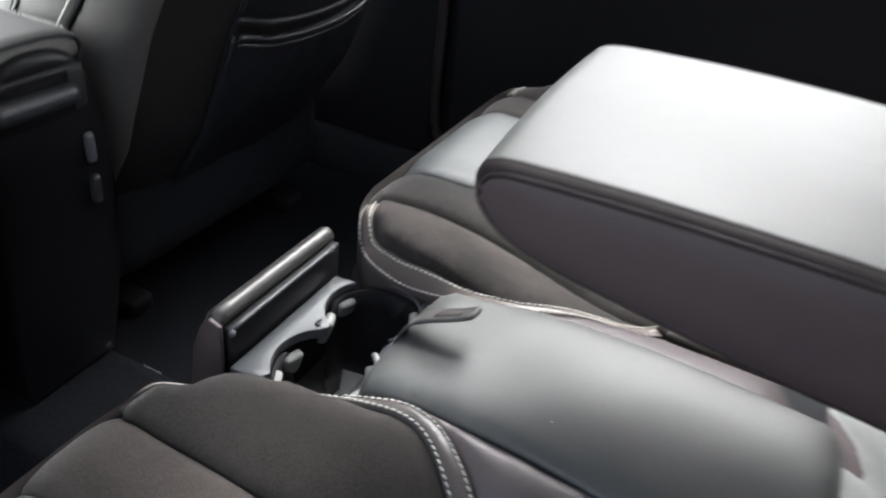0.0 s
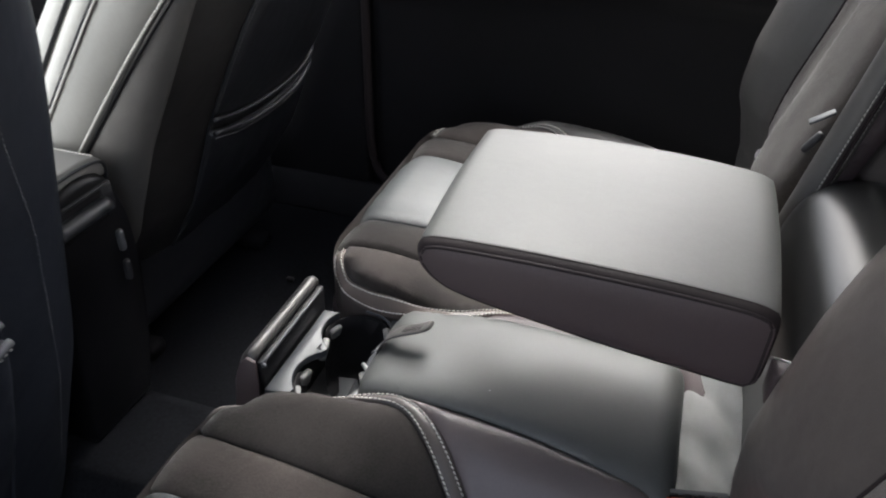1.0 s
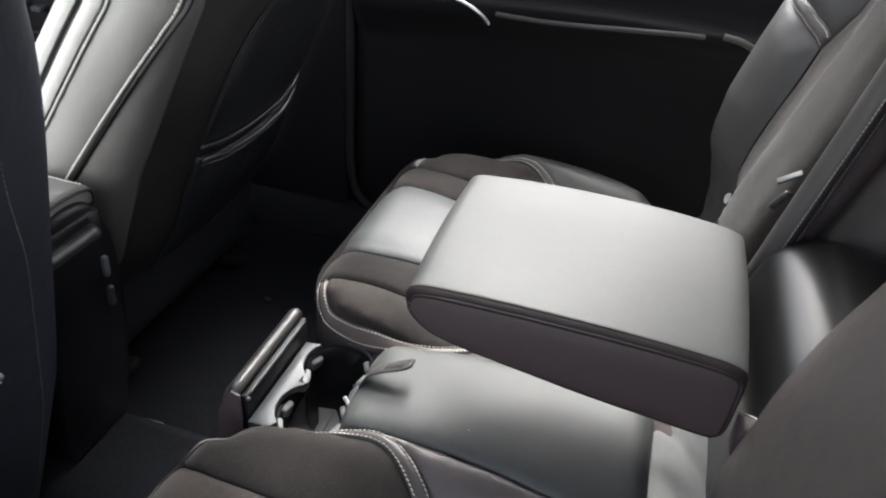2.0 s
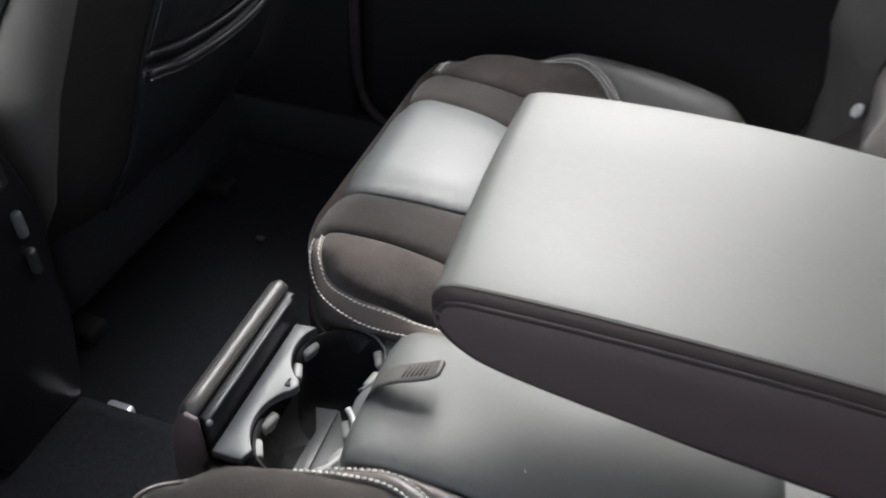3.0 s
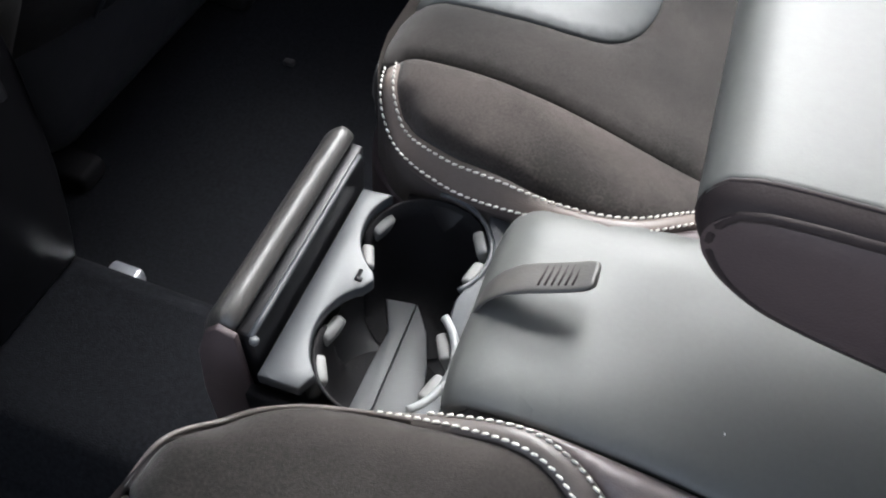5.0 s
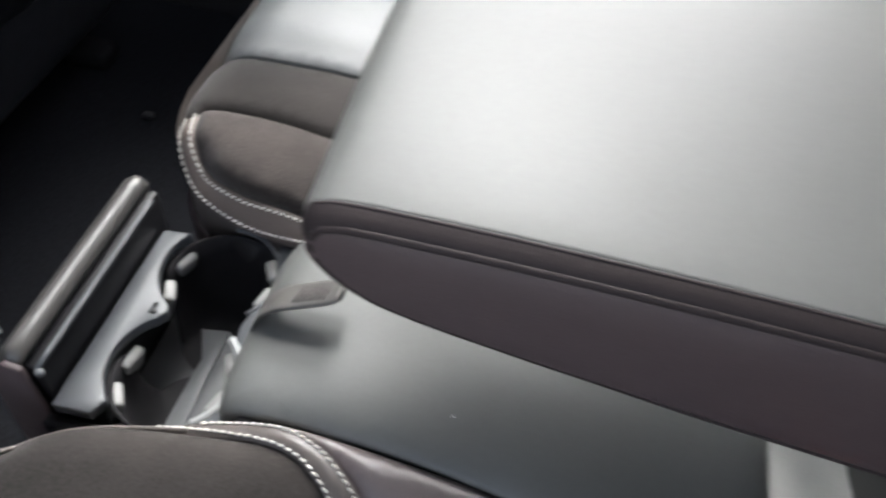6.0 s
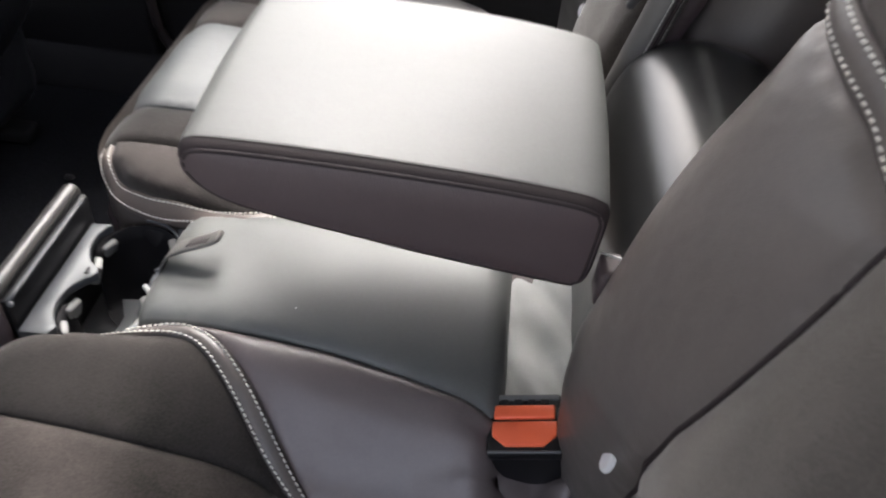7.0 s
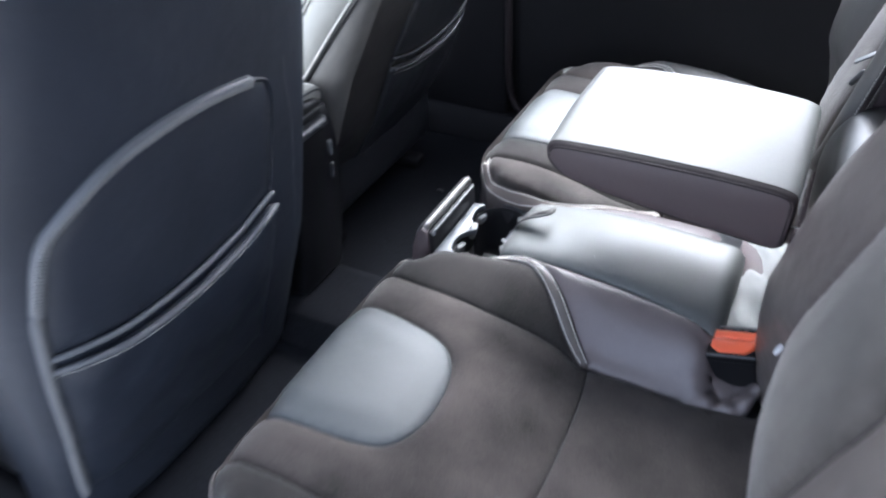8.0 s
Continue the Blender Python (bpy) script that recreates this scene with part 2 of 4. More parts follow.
def stitches(path, surf, parent, mat=None, side=1, pitch=0.0056, length=0.0044, r=0.0009, lift=0.0006, slant=0.25, name="stitching", label="", flat=False):
    """A row of thread stitches along a line on a surface (or through points in space, if flat)."""
    if flat:
        pts = [Vector(p) for p in path]
        nrm = [Vector(surf)] * len(pts)
    else:
        pts, nrm = [], []
        for u, v in path:
            n = normal_at(surf, u, v, side)
            pts.append(Vector(surf(u, v)) + n * lift)
            nrm.append(n)
    bm = bmesh.new()
    rng = random.Random(7)
    run, nxt = 0.0, pitch / 2
    for a, b, n in zip(pts, pts[1:], nrm):
        d = (b - a).length
        while d > 0 and run + d >= nxt:
            p = a.lerp(b, (nxt - run) / d)
            t = (b - a).normalized()
            w = n.cross(t).normalized()
            ang = slant + rng.uniform(-0.08, 0.08)
            t2 = (t * math.cos(ang) + w * math.sin(ang)).normalized()
            w2 = n.cross(t2).normalized()
            ll = length * rng.uniform(0.9, 1.08)
            ringv = []
            for f, k in ((-0.5, 0.35), (-0.3, 1.0), (0.3, 1.0), (0.5, 0.35)):
                c = p + t2 * (ll * f) - n * (0.0006 * (abs(f) > 0.4))
                ringv.append([bm.verts.new(c + (w2 * math.cos(q) + n * math.sin(q)) * r * k) for q in (0, math.pi * 0.4, math.pi * 0.8, math.pi * 1.2, math.pi * 1.6)])
            for ra, rb in zip(ringv, ringv[1:]):
                for i in range(5):
                    bm.faces.new((ra[i], ra[(i + 1) % 5], rb[(i + 1) % 5], rb[i]))
            bm.faces.new(ringv[0][::-1])
            bm.faces.new(ringv[-1])
            nxt += pitch
        run += d
    ob = part(name, bm, mat or THREAD, parent, label)
    ob["kind"] = "stuff"
    return ob


def tube(name, pts, r, mat, parent=None, label="", sides=8, closed=False, squash=1.0):
    """A round cord along a line of points."""
    pts = [Vector(p) for p in pts]
    bm = bmesh.new()
    rings = []
    up = Vector((0, 0, 1))
    n = len(pts)
    for i, p in enumerate(pts):
        a, b = (pts[(i - 1) % n], pts[(i + 1) % n]) if closed else (pts[max(i - 1, 0)], pts[min(i + 1, n - 1)])
        t = (b - a).normalized()
        s = t.cross(up if abs(t.dot(up)) < 0.95 else Vector((0, 1, 0))).normalized()
        q = s.cross(t).normalized()
        rings.append([bm.verts.new(p + (s * math.cos(k * math.tau / sides) + q * math.sin(k * math.tau / sides) * squash) * r) for k in range(sides)])
    m = n if closed else n - 1
    for i in range(m):
        ra, rb = rings[i], rings[(i + 1) % n]
        for k in range(sides):
            bm.faces.new((ra[k], ra[(k + 1) % sides], rb[(k + 1) % sides], rb[k]))
    if not closed:
        bm.faces.new(rings[0][::-1])
        bm.faces.new(rings[-1])
    bmesh.ops.recalc_face_normals(bm, faces=bm.faces)
    return part(name, bm, mat, parent, label)


def box_bm(x0, x1, y0, y1, z0, z1, bevel=0.0, seg=2):
    bm = bmesh.new()
    bmesh.ops.create_cube(bm, size=1.0)
    for v in bm.verts:
        v.co = Vector(((x0 + x1) / 2 + v.co.x * (x1 - x0), (y0 + y1) / 2 + v.co.y * (y1 - y0), (z0 + z1) / 2 + v.co.z * (z1 - z0)))
    if bevel:
        bmesh.ops.bevel(bm, geom=list(bm.edges), offset=bevel, segments=seg, affect="EDGES", profile=0.5)
    return bm


def loft(rings, closed_ring=True, cap=True):
    """A skin over rings of equally many points."""
    bm = bmesh.new()
    rr = [[bm.verts.new(p) for p in ring] for ring in rings]
    n = len(rr[0])
    for a, b in zip(rr, rr[1:]):
        for i in range(n if closed_ring else n - 1):
            bm.faces.new((a[i], a[(i + 1) % n], b[(i + 1) % n], b[i]))
    if cap and closed_ring:
        bm.faces.new(rr[0][::-1])
        bm.faces.new(rr[-1])
    bmesh.ops.recalc_face_normals(bm, faces=bm.faces)
    return bm


def prism(outline, lo, hi, axis="z", bevel=0.0, seg=2):
    """An outline pushed through from lo to hi along an axis."""
    bm = bmesh.new()

    def at(a, b, h):
        return {"z": (a, b, h), "y": (a, h, b), "x": (h, a, b)}[axis]
    low = [bm.verts.new(at(a, b, lo)) for a, b in outline]
    top = [bm.verts.new(at(a, b, hi)) for a, b in outline]
    n = len(outline)
    for i in range(n):
        bm.faces.new((low[i], low[(i + 1) % n], top[(i + 1) % n], top[i]))
    bm.faces.new(low[::-1])
    bm.faces.new(top)
    bmesh.ops.recalc_face_normals(bm, faces=bm.faces)
    if bevel:
        es = [e for e in bm.edges if len(e.link_faces) == 2 and e.calc_face_angle(0) > 0.7]
        bmesh.ops.bevel(bm, geom=es, offset=bevel, segments=seg, affect="EDGES", profile=0.5)
    return bm


# ---- the car's shell ----
def structure(name, bm, mat, label, category, smooth=False):
    return tagged(part(name, bm, mat, None, label, smooth), category=category, kind="structure")


def build_shell():
    # unseen ground, its pale tone chosen to bounce light through the doorway
    bm = bmesh.new()
    bmesh.ops.create_grid(bm, x_segments=1, y_segments=1, size=60)
    for v in bm.verts:
        v.co.z = -0.42
    structure("ground", bm, CONCRETE, "unseen ground under the car, pale to bounce light in", "ground")
    # carpeted floor pan with the raised tunnel between the footwells
    prof = [(-0.60, 0.012), (-0.585, 0.0), (-0.09, 0.0), (-0.06, 0.012), (-0.03, 0.055), (0.0, 0.070), (0.125, 0.070), (0.138, 0.067), (0.150, 0.052), (0.160, 0.012), (0.18, 0.0), (0.80, 0.0), (0.85, 0.01), (0.88, 0.03), (0.90, 0.035)]
    prof = spline(prof, 0.012)
    xs = np.linspace(-1.5, 0.15, 60)
    rings = []
    for x in xs:
        rings.append([(x, y, z + 0.0016 * noise.noise(Vector((x * 9, y * 9, 0)))) for y, z in prof] + [(x, 0.90, -0.08), (x, -0.60, -0.08)])
    structure("floor", loft(rings), CARPET, "charcoal carpeted car floor with raised centre tunnel", "floor", True)
    # unseen roof, hatch, side walls with window openings
    def slab(name, boxes, mat, label, category):
        bm = bmesh.new()
        for b in boxes:
            t = box_bm(*b)
            me = bpy.data.meshes.new("t")
            t.to_mesh(me)
            t.free()
            bm.from_mesh(me)
            bpy.data.meshes.remove(me)
        return structure(name, bm, mat, label, category)
    # roof opening sized so sun reaches the armrest but not the near cushion
    slab("ceiling", [(-0.62, -0.30, -0.60, 0.72, 1.20, 1.25), (0.42, 1.05, -0.60, 0.72, 1.20, 1.25), (-0.30, 0.42, -0.60, 0.42, 1.20, 1.25), (-0.30, 0.42, 0.70, 0.72, 1.20, 1.25)], HEADLINER, "unseen light grey cloth headliner, opening sized to steer the sun", "ceiling")
    slab("wall_far", [(-1.6, 1.3, 0.93, 0.98, -0.1, 0.70), (-0.36, -0.25, 0.90, 0.95, 0.70, 1.2), (0.62, 1.3, 0.90, 0.95, 0.70, 1.2), (-1.6, -0.25, 0.70, 0.93, 1.15, 1.20), (-0.25, 0.62, 0.70, 0.93, 1.15, 1.20)], DOOR_BLACK, "dark far body side of the car with window openings", "wall")
    slab("wall_near", [(-1.6, -0.42, -0.66, -0.62, -0.1, 0.60), (0.75, 1.3, -0.66, -0.62, -0.1, 1.2), (-0.50, -0.42, -0.64, -0.60, 0.60, 1.2), (-1.6, 0.75, -0.66, -0.60, -0.14, -0.02)], PLASTIC_DARK, "dark near body side of the car with open rear doorway", "wall")
    slab("wall_rear", [(1.25, 1.30, -0.62, 0.93, -0.1, 0.75), (0.80, 1.25, -0.62, 0.93, 0.60, 0.63)], PLASTIC_DARK, "dark tailgate and load cover behind the seats", "wall")
    slab("wall_front", [(-1.75, -1.60, -0.62, 0.93, -0.1, 0.62), (-1.62, -1.15, -0.62, 0.93, 0.50, 0.62)], PLASTIC_DARK, "dark dashboard and bulkhead", "wall")


build_shell()

# ---- rear seat cushions ----
R_ROLL = 0.047
STRIP_OUT = spline([(-0.034, 0.176), (-0.029, 0.159), (-0.019, 0.138), (0.007, 0.1135), (0.042, 0.098), (0.088, 0.088), (0.125, 0.082), (0.155, 0.080), (0.176, 0.084), (0.197, 0.095), (0.227, 0.121), (0.264, 0.161), (0.302, 0.204)])
STRIP_IN = spline([(-0.026, 0.182), (-0.018, 0.164), (-0.006, 0.143), (0.021, 0.118), (0.053, 0.105), (0.095, 0.098), (0.130, 0.096), (0.160, 0.099), (0.181, 0.109), (0.212, 0.138), (0.250, 0.178), (0.284, 0.207)])
BAND = spline([(-0.029, 0.181), (-0.018, 0.186), (-0.004, 0.187), (0.030, 0.189), (0.087, 0.189), (0.154, 0.189), (0.215, 0.190), (0.255, 0.196), (0.290, 0.210)])
PATCH_END = [(0.0, 0.262), (0.047, 0.266), (0.094, 0.273), (0.125, 0.286), (0.144, 0.312), (0.153, 0.345), (0.155, 0.375)]
MID = 0.375


def inset(line, by):
    """A line moved sideways into its panel by a width."""
    a = np.array(line)
    t = np.gradient(a, axis=0)
    n = np.stack([-t[:, 1], t[:, 0]], 1) / np.hypot(*t.T)[:, None]
    return [tuple(q) for q in a + n * np.array([by(s) for s in a[:, 0]])[:, None]]


# the strip across the car is widened to fit the camera's view
STRIP_WIDE = inset(STRIP_OUT, lambda s: 0.0115 + 0.0025 * float(sstep(s, 0.03, 0.10)))


def slim(q, i):
    """The open-door strip: thinned at the front corner for the camera's view, fuller behind."""
    o = STRIP_OUT[int(i * (len(STRIP_OUT) - 1) / (len(STRIP_IN) - 1))]
    k = 0.30 + 0.48 * float(sstep(q[0], 0.05, 0.13))
    return (o[0] + (q[0] - o[0]) * k, o[1] + (q[1] - o[1]) * k)


STRIP_SLIM = [slim(q, i) for i, q in enumerate(STRIP_IN)]


def mirrored(line):
    return [(s, 2 * MID - v) for s, v in line]


IN_S, IN_V = zip(*[q for q in STRIP_IN if q[0] < 0.165])
OUT_S, OUT_V = zip(*[q for q in STRIP_OUT if q[0] < 0.165])


def cushion_top(s, v, side=-1):
    w = v if v < MID else 2 * MID - v
    base = 0.318 - 0.044 * float(sstep(s, 0.02, 0.34)) - 0.03 * max(0.0, s - 0.34)
    if side > 0:
        base += 0.020 * (1 - float(sstep(s, 0.05, 0.34)))  # front raised on the cushion across the car, to fit the camera's view
    seam = 0.077 + 0.52 * max(0.0, s - 0.14) ** 2 if v < MID and side < 0 else 0.077
    b = 1 - float(sstep(w, seam + 0.006, max(0.205, seam + 0.085)))
    rise = (0.333 if v < MID else 0.344) + 0.004 * (1 - float(sstep(s, 0.06, 0.14)))
    z = base + (rise - base) * b * (1 - (0.45 * float(sstep(s, 0.41, 0.50)) if side < 0 else 0.85 * float(sstep(s, 0.385, 0.475))))
    if s > 0.34 and v < MID and side < 0:
        # creases fan out from the gap where the cover is drawn in round the buckle
        ds, dv = s - 0.478, v - 0.160
        r, ang = math.hypot(ds, dv), math.atan2(ds, dv)
        # pit cut so that the buckle's body shows from the camera
        z -= 0.036 * (1 - float(sstep(r, 0.012, 0.045)))
        z -= 0.0060 * (0.5 + 0.5 * math.cos(ang * 10 + 1.2)) ** 3 * float(sstep(r, 0.008, 0.025)) * (1 - float(sstep(r, 0.045, 0.095)))
    if s < 0.19 and w < 0.2:
        # the trim strip falls steeply away round the front corner
        a = float(np.interp(s, IN_S, IN_V))
        e = (a - w) / max(0.004, a - float(np.interp(s, OUT_S, OUT_V)))
        z -= 0.031 * float(sstep(e, -1.3, 1.1)) * (1 - float(sstep(s, 0.05, 0.17)))
    if v > 0.70:
        z -= 1.2 * (v - 0.70) ** 2 * 4
    return z


def across(side, v):
    """The place across the car of a line v out from its middle, on either outer cushion."""
    return C + side * v - (0.015 if side > 0 else 0.0)


def cushion_surface(side):
    def surf(s, v):
        y = across(side, v)
        back = 0.008 * (1 - float(sstep(s, 0.08, 0.32))) if side > 0 else 0.0
        if s >= 0:
            return (s + back, y, cushion_top(s, v, side))
        a = min(-s / R_ROLL, math.radians(97))
        x, z = -R_ROLL * math.sin(a), cushion_top(0, v, side) - R_ROLL * (1 - math.cos(a))
        over = -s - a * R_ROLL
        if over > 0:
            x += over * 0.12
            z -= over
        return (x + back, y, z)
    return surf


def patch_outline():
    half = spline(PATCH_END, 0.005)
    front = [(-0.14 + i * 0.005, 0.262) for i in range(28)]
    line = front + half
    return line + mirrored(line)[::-1][1:]


def build_outer_cushion(side, label):
    seat = thing("seat_cushion", label, "seat cushion", "outer rear seat cushions")
    surf = cushion_surface(side)
    strip_in = STRIP_WIDE if side > 0 else STRIP_SLIM
    edge_in, edge_out = (0.04, 0.90) if side > 0 else (0.14, 0.86)
    ps = side  # orientation of the surface
    # foam body with its dark boxing
    plan = [(-0.038, 0.20)] + STRIP_OUT[:: 3]
    plan = [(s, v) for s, v in plan if s < 0.19]
    plan = [(x, v + 0.004) for x, v in plan] + [(0.30, 0.11), (0.47, 0.135), (0.52, 0.145), (0.56, 0.20), (0.56, 0.57), (0.50, 0.61), (0.39, 0.63), (0.28, 0.665), (0.18, 0.68)]
    plan += [(x, 2 * MID - v - 0.004) for x, v in [(s, v) for s, v in [(-0.038, 0.20)] + STRIP_OUT[:: 3] if s < 0.13][::-1]]
    part("boxing", prism([(x, across(side, v)) for x, v in plan], 0.04, 0.255, "z", 0.004), LEATHER_SIDE if side > 0 else LEATHER_BLACK, seat, "dark leather cushion sides")
    bm = prism([(x + 0.004 if x < 0 else x, across(side, v + 0.003 if v < MID else v - 0.003)) for x, v in plan], 0.255, 0.302, "z", 0.0)
    for v in bm.verts:
        if v.co.z > 0.3:
            v.co.z = cushion_top(max(v.co.x, 0), abs(v.co.y - across(side, 0)), side) - 0.006
    bmesh.ops.delete(bm, geom=[f for f in bm.faces if len(f.verts) > 6], context="FACES_ONLY")
    part("rim", bm, LEATHER_BROWN, seat)
    # panels
    pat = patch_outline()
    panel("insert", pat, surf, LEATHER_INSERT, seat, ps, step=0.010, groove=0.0030, puff=0.006, pw=0.05, label="smooth grey leather front insert")
    fl = [(-0.16 + i * 0.01, 0.180) for i in range(13)]
    cross = [(0.304, 0.215), (0.310, 0.26), (0.313, 0.32), (0.314, MID)]
    left = fl + BAND[2:]
    # the suede band goes round the insert in a U
    outline = left + spline(cross, 0.01)[:-1] + mirrored(left + spline(cross, 0.01))[::-1] + [(-0.16, 2 * MID - 0.180)] + [(-0.16, 0.488)] + [q for q in pat[::-1]] + [(-0.16, 0.262)]
    clean = []
    for q in outline:
        if not clean or math.hypot(q[0] - clean[-1][0], q[1] - clean[-1][1]) > 0.0012:
            clean.append(q)
    # band and wing swap tones per side: light on the nap is painted
    panel("suede_band", clean, surf, SUEDE if side > 0 else SUEDE_NAP_LIT, seat, ps, step=0.010, groove=0.0048, puff=0.004, label="brown-grey suede band round the insert", wrinkle=0.0006)
    for flip in (False, True):
        f = (lambda l: mirrored(l)) if flip else (lambda l: l)
        cres = strip_in + BAND[::-1]
        panel("suede_wing", f(cres), surf, SUEDE_NAP_LIT if side > 0 else SUEDE, seat, ps, puff=0.004, label="brown-grey suede wing panel", wrinkle=0.0005)
        strip = panel("piping_strip", f(STRIP_OUT + strip_in[::-1]), surf, LEATHER_FLAP if flip else LEATHER_STRIP if side > 0 else LEATHER_BROWN, seat, ps, groove=0.002, gw=0.004, puff=0.0015, pw=0.008, label="leather trim strip with two stitch rows")
        so = [(a + (c - a) * edge_in, b + (d - b) * edge_in) for (a, b), (c, d) in zip(STRIP_OUT, [strip_in[int(i * (len(strip_in) - 1) / (len(STRIP_OUT) - 1))] for i in range(len(STRIP_OUT))])]
        si = [(a + (c - a) * edge_out, b + (d - b) * edge_out) for (a, b), (c, d) in zip(STRIP_OUT, [strip_in[int(i * (len(strip_in) - 1) / (len(STRIP_OUT) - 1))] for i in range(len(STRIP_OUT))])]
        if side < 0:
            # by the open door: plain piping; stitches start where the camera can see them
            stitches(f([q for q in so if q[0] > 0.10]), surf, strip, side=ps)
            stitches(f([q for q in si if q[0] > 0.075]), surf, strip, side=ps)
            tube("rim_piping", [Vector(surf(*q)) + Vector((0, 0, -0.0012)) for q in f([q for q in strip_in if q[0] < 0.10])], 0.0017, LEATHER_BROWN, seat, "leather piping round the front corner")
        else:
            stitches(f(so), surf, strip, side=ps)
            stitches(f(si), surf, strip, side=ps)
        if not flip:
            k = next(i for i, q in enumerate(STRIP_OUT) if q[0] > 0.13)
            edge = [(0.50, 0.144), (0.445, 0.1245), (0.40, 0.1112), (0.30, 0.0890), (0.20, 0.0800), (0.145, 0.0785)]
            if side > 0:
                edge = [(0.50, 0.084), (0.445, 0.083), (0.40, 0.087), (0.30, 0.093), (0.20, 0.0890), (0.145, 0.0785)]
            inner = STRIP_OUT[k:] + spline([(0.30, 0.203), (0.36, 0.205), (0.43, 0.206), (0.50, 0.208), (0.520, 0.17)] + edge, 0.006)[1:-1]
        else:
            k = next(i for i, q in enumerate(STRIP_OUT) if q[0] > 0.06)
            inner = mirrored(STRIP_OUT[k:] + spline([(0.30, 0.203), (0.40, 0.206), (0.48, 0.207), (0.486, 0.175), (0.475, 0.135), (0.39, 0.105), (0.28, 0.068), (0.17, 0.055), (0.10, 0.070), (0.075, 0.085)], 0.008)[1:])
        # near bolster painted lit; far inner one painted dark for the armrest's shade
        panel("bolster", inner, surf, LEATHER_BOLSTER_LIT if side < 0 else LEATHER_FLAP if flip else LEATHER_SIDE, seat, ps, step=0.008 if side < 0 else 0.013, puff=0.008, pw=0.045, label="brown-grey leather side bolster", wrinkle=0.0006)
    rear = spline([(0.315, MID), (0.314, 0.32), (0.311, 0.26), (0.304, 0.213)], 0.008) + [(0.36, 0.207), (0.43, 0.208), (0.52, 0.209), (0.575, 0.215)]
    rear = rear + mirrored(rear)[::-1][:-1]
    panel("rear_panel", rear, surf, SUEDE_NAP_LIT, seat, ps, step=0.009 if side < 0 else 0.013, puff=0.004, label="brown-grey suede rear seating panel", wrinkle=0.0006)
    return seat


build_outer_cushion(-1, "grey leather and suede outer seat cushion beside the open door")
build_outer_cushion(1, "grey leather and suede outer seat cushion beside the closed door")


def build_centre_cushion():
    seat = thing("centre_cushion", "smooth dark grey leather centre seat cushion behind the cup holders", "seat cushion")

    def surf(s, v):
        r = 0.022
        z = 0.331 + 0.010 * math.sin(max(0.0, min(1.0, (s - 0.11) / 0.36)) * math.pi)
        w = abs(v) / (0.078 + 0.52 * max(0, s - 0.14) ** 2)
        z -= 0.004 * w ** 4
        if s >= 0.128:
            if s > 0.438:
                a = min((s - 0.438) / 0.018, math.pi / 2)
                return (0.438 + 0.018 * math.sin(a), C + v, z - 0.018 * (1 - math.cos(a)) - max(0, s - 0.438 - 0.018 * math.pi / 2))
            return (s, C + v, z)
        a = min((0.128 - s) / r, math.radians(92))
        return (0.128 - r * math.sin(a), C + v, z - r * (1 - math.cos(a)) - max(0.0, (0.128 - s) - a * r))
    n = lambda s: 0.077 + 0.52 * max(0, s - 0.14) ** 2
    left = [(s, n(s)) for s in np.arange(0.045, 0.515, 0.008)]
    far = lambda s: float(np.interp(s, (0.045, 0.11, 0.18, 0.23, 0.31, 0.44, 0.52), (0.070, 0.071, 0.083, 0.086, 0.081, 0.076, 0.078)))
    outline = [(float(s), far(s)) for s, v in left] + [(float(s), float(-v)) for s, v in left[::-1]]
    ends = []
    for a, b in zip(outline, outline[1:] + outline[:1]):
        d = math.hypot(b[0] - a[0], b[1] - a[1])
        k = max(1, int(d / 0.008))
        ends += [(a[0] + (b[0] - a[0]) * i / k, a[1] + (b[1] - a[1]) * i / k) for i in range(k)]
    panel("cover", ends, surf, LEATHER, seat, 1, groove=0.004, gw=0.008, puff=0.002, label="smooth dark grey leather cover", wrinkle=0.0014)
    part("base", prism([(0.114, C - 0.074), (0.114, C + 0.074), (0.445, C + 0.125), (0.445, C - 0.125)], 0.05, 0.318), LEATHER_BLACK, seat)
    return seat


build_centre_cushion()

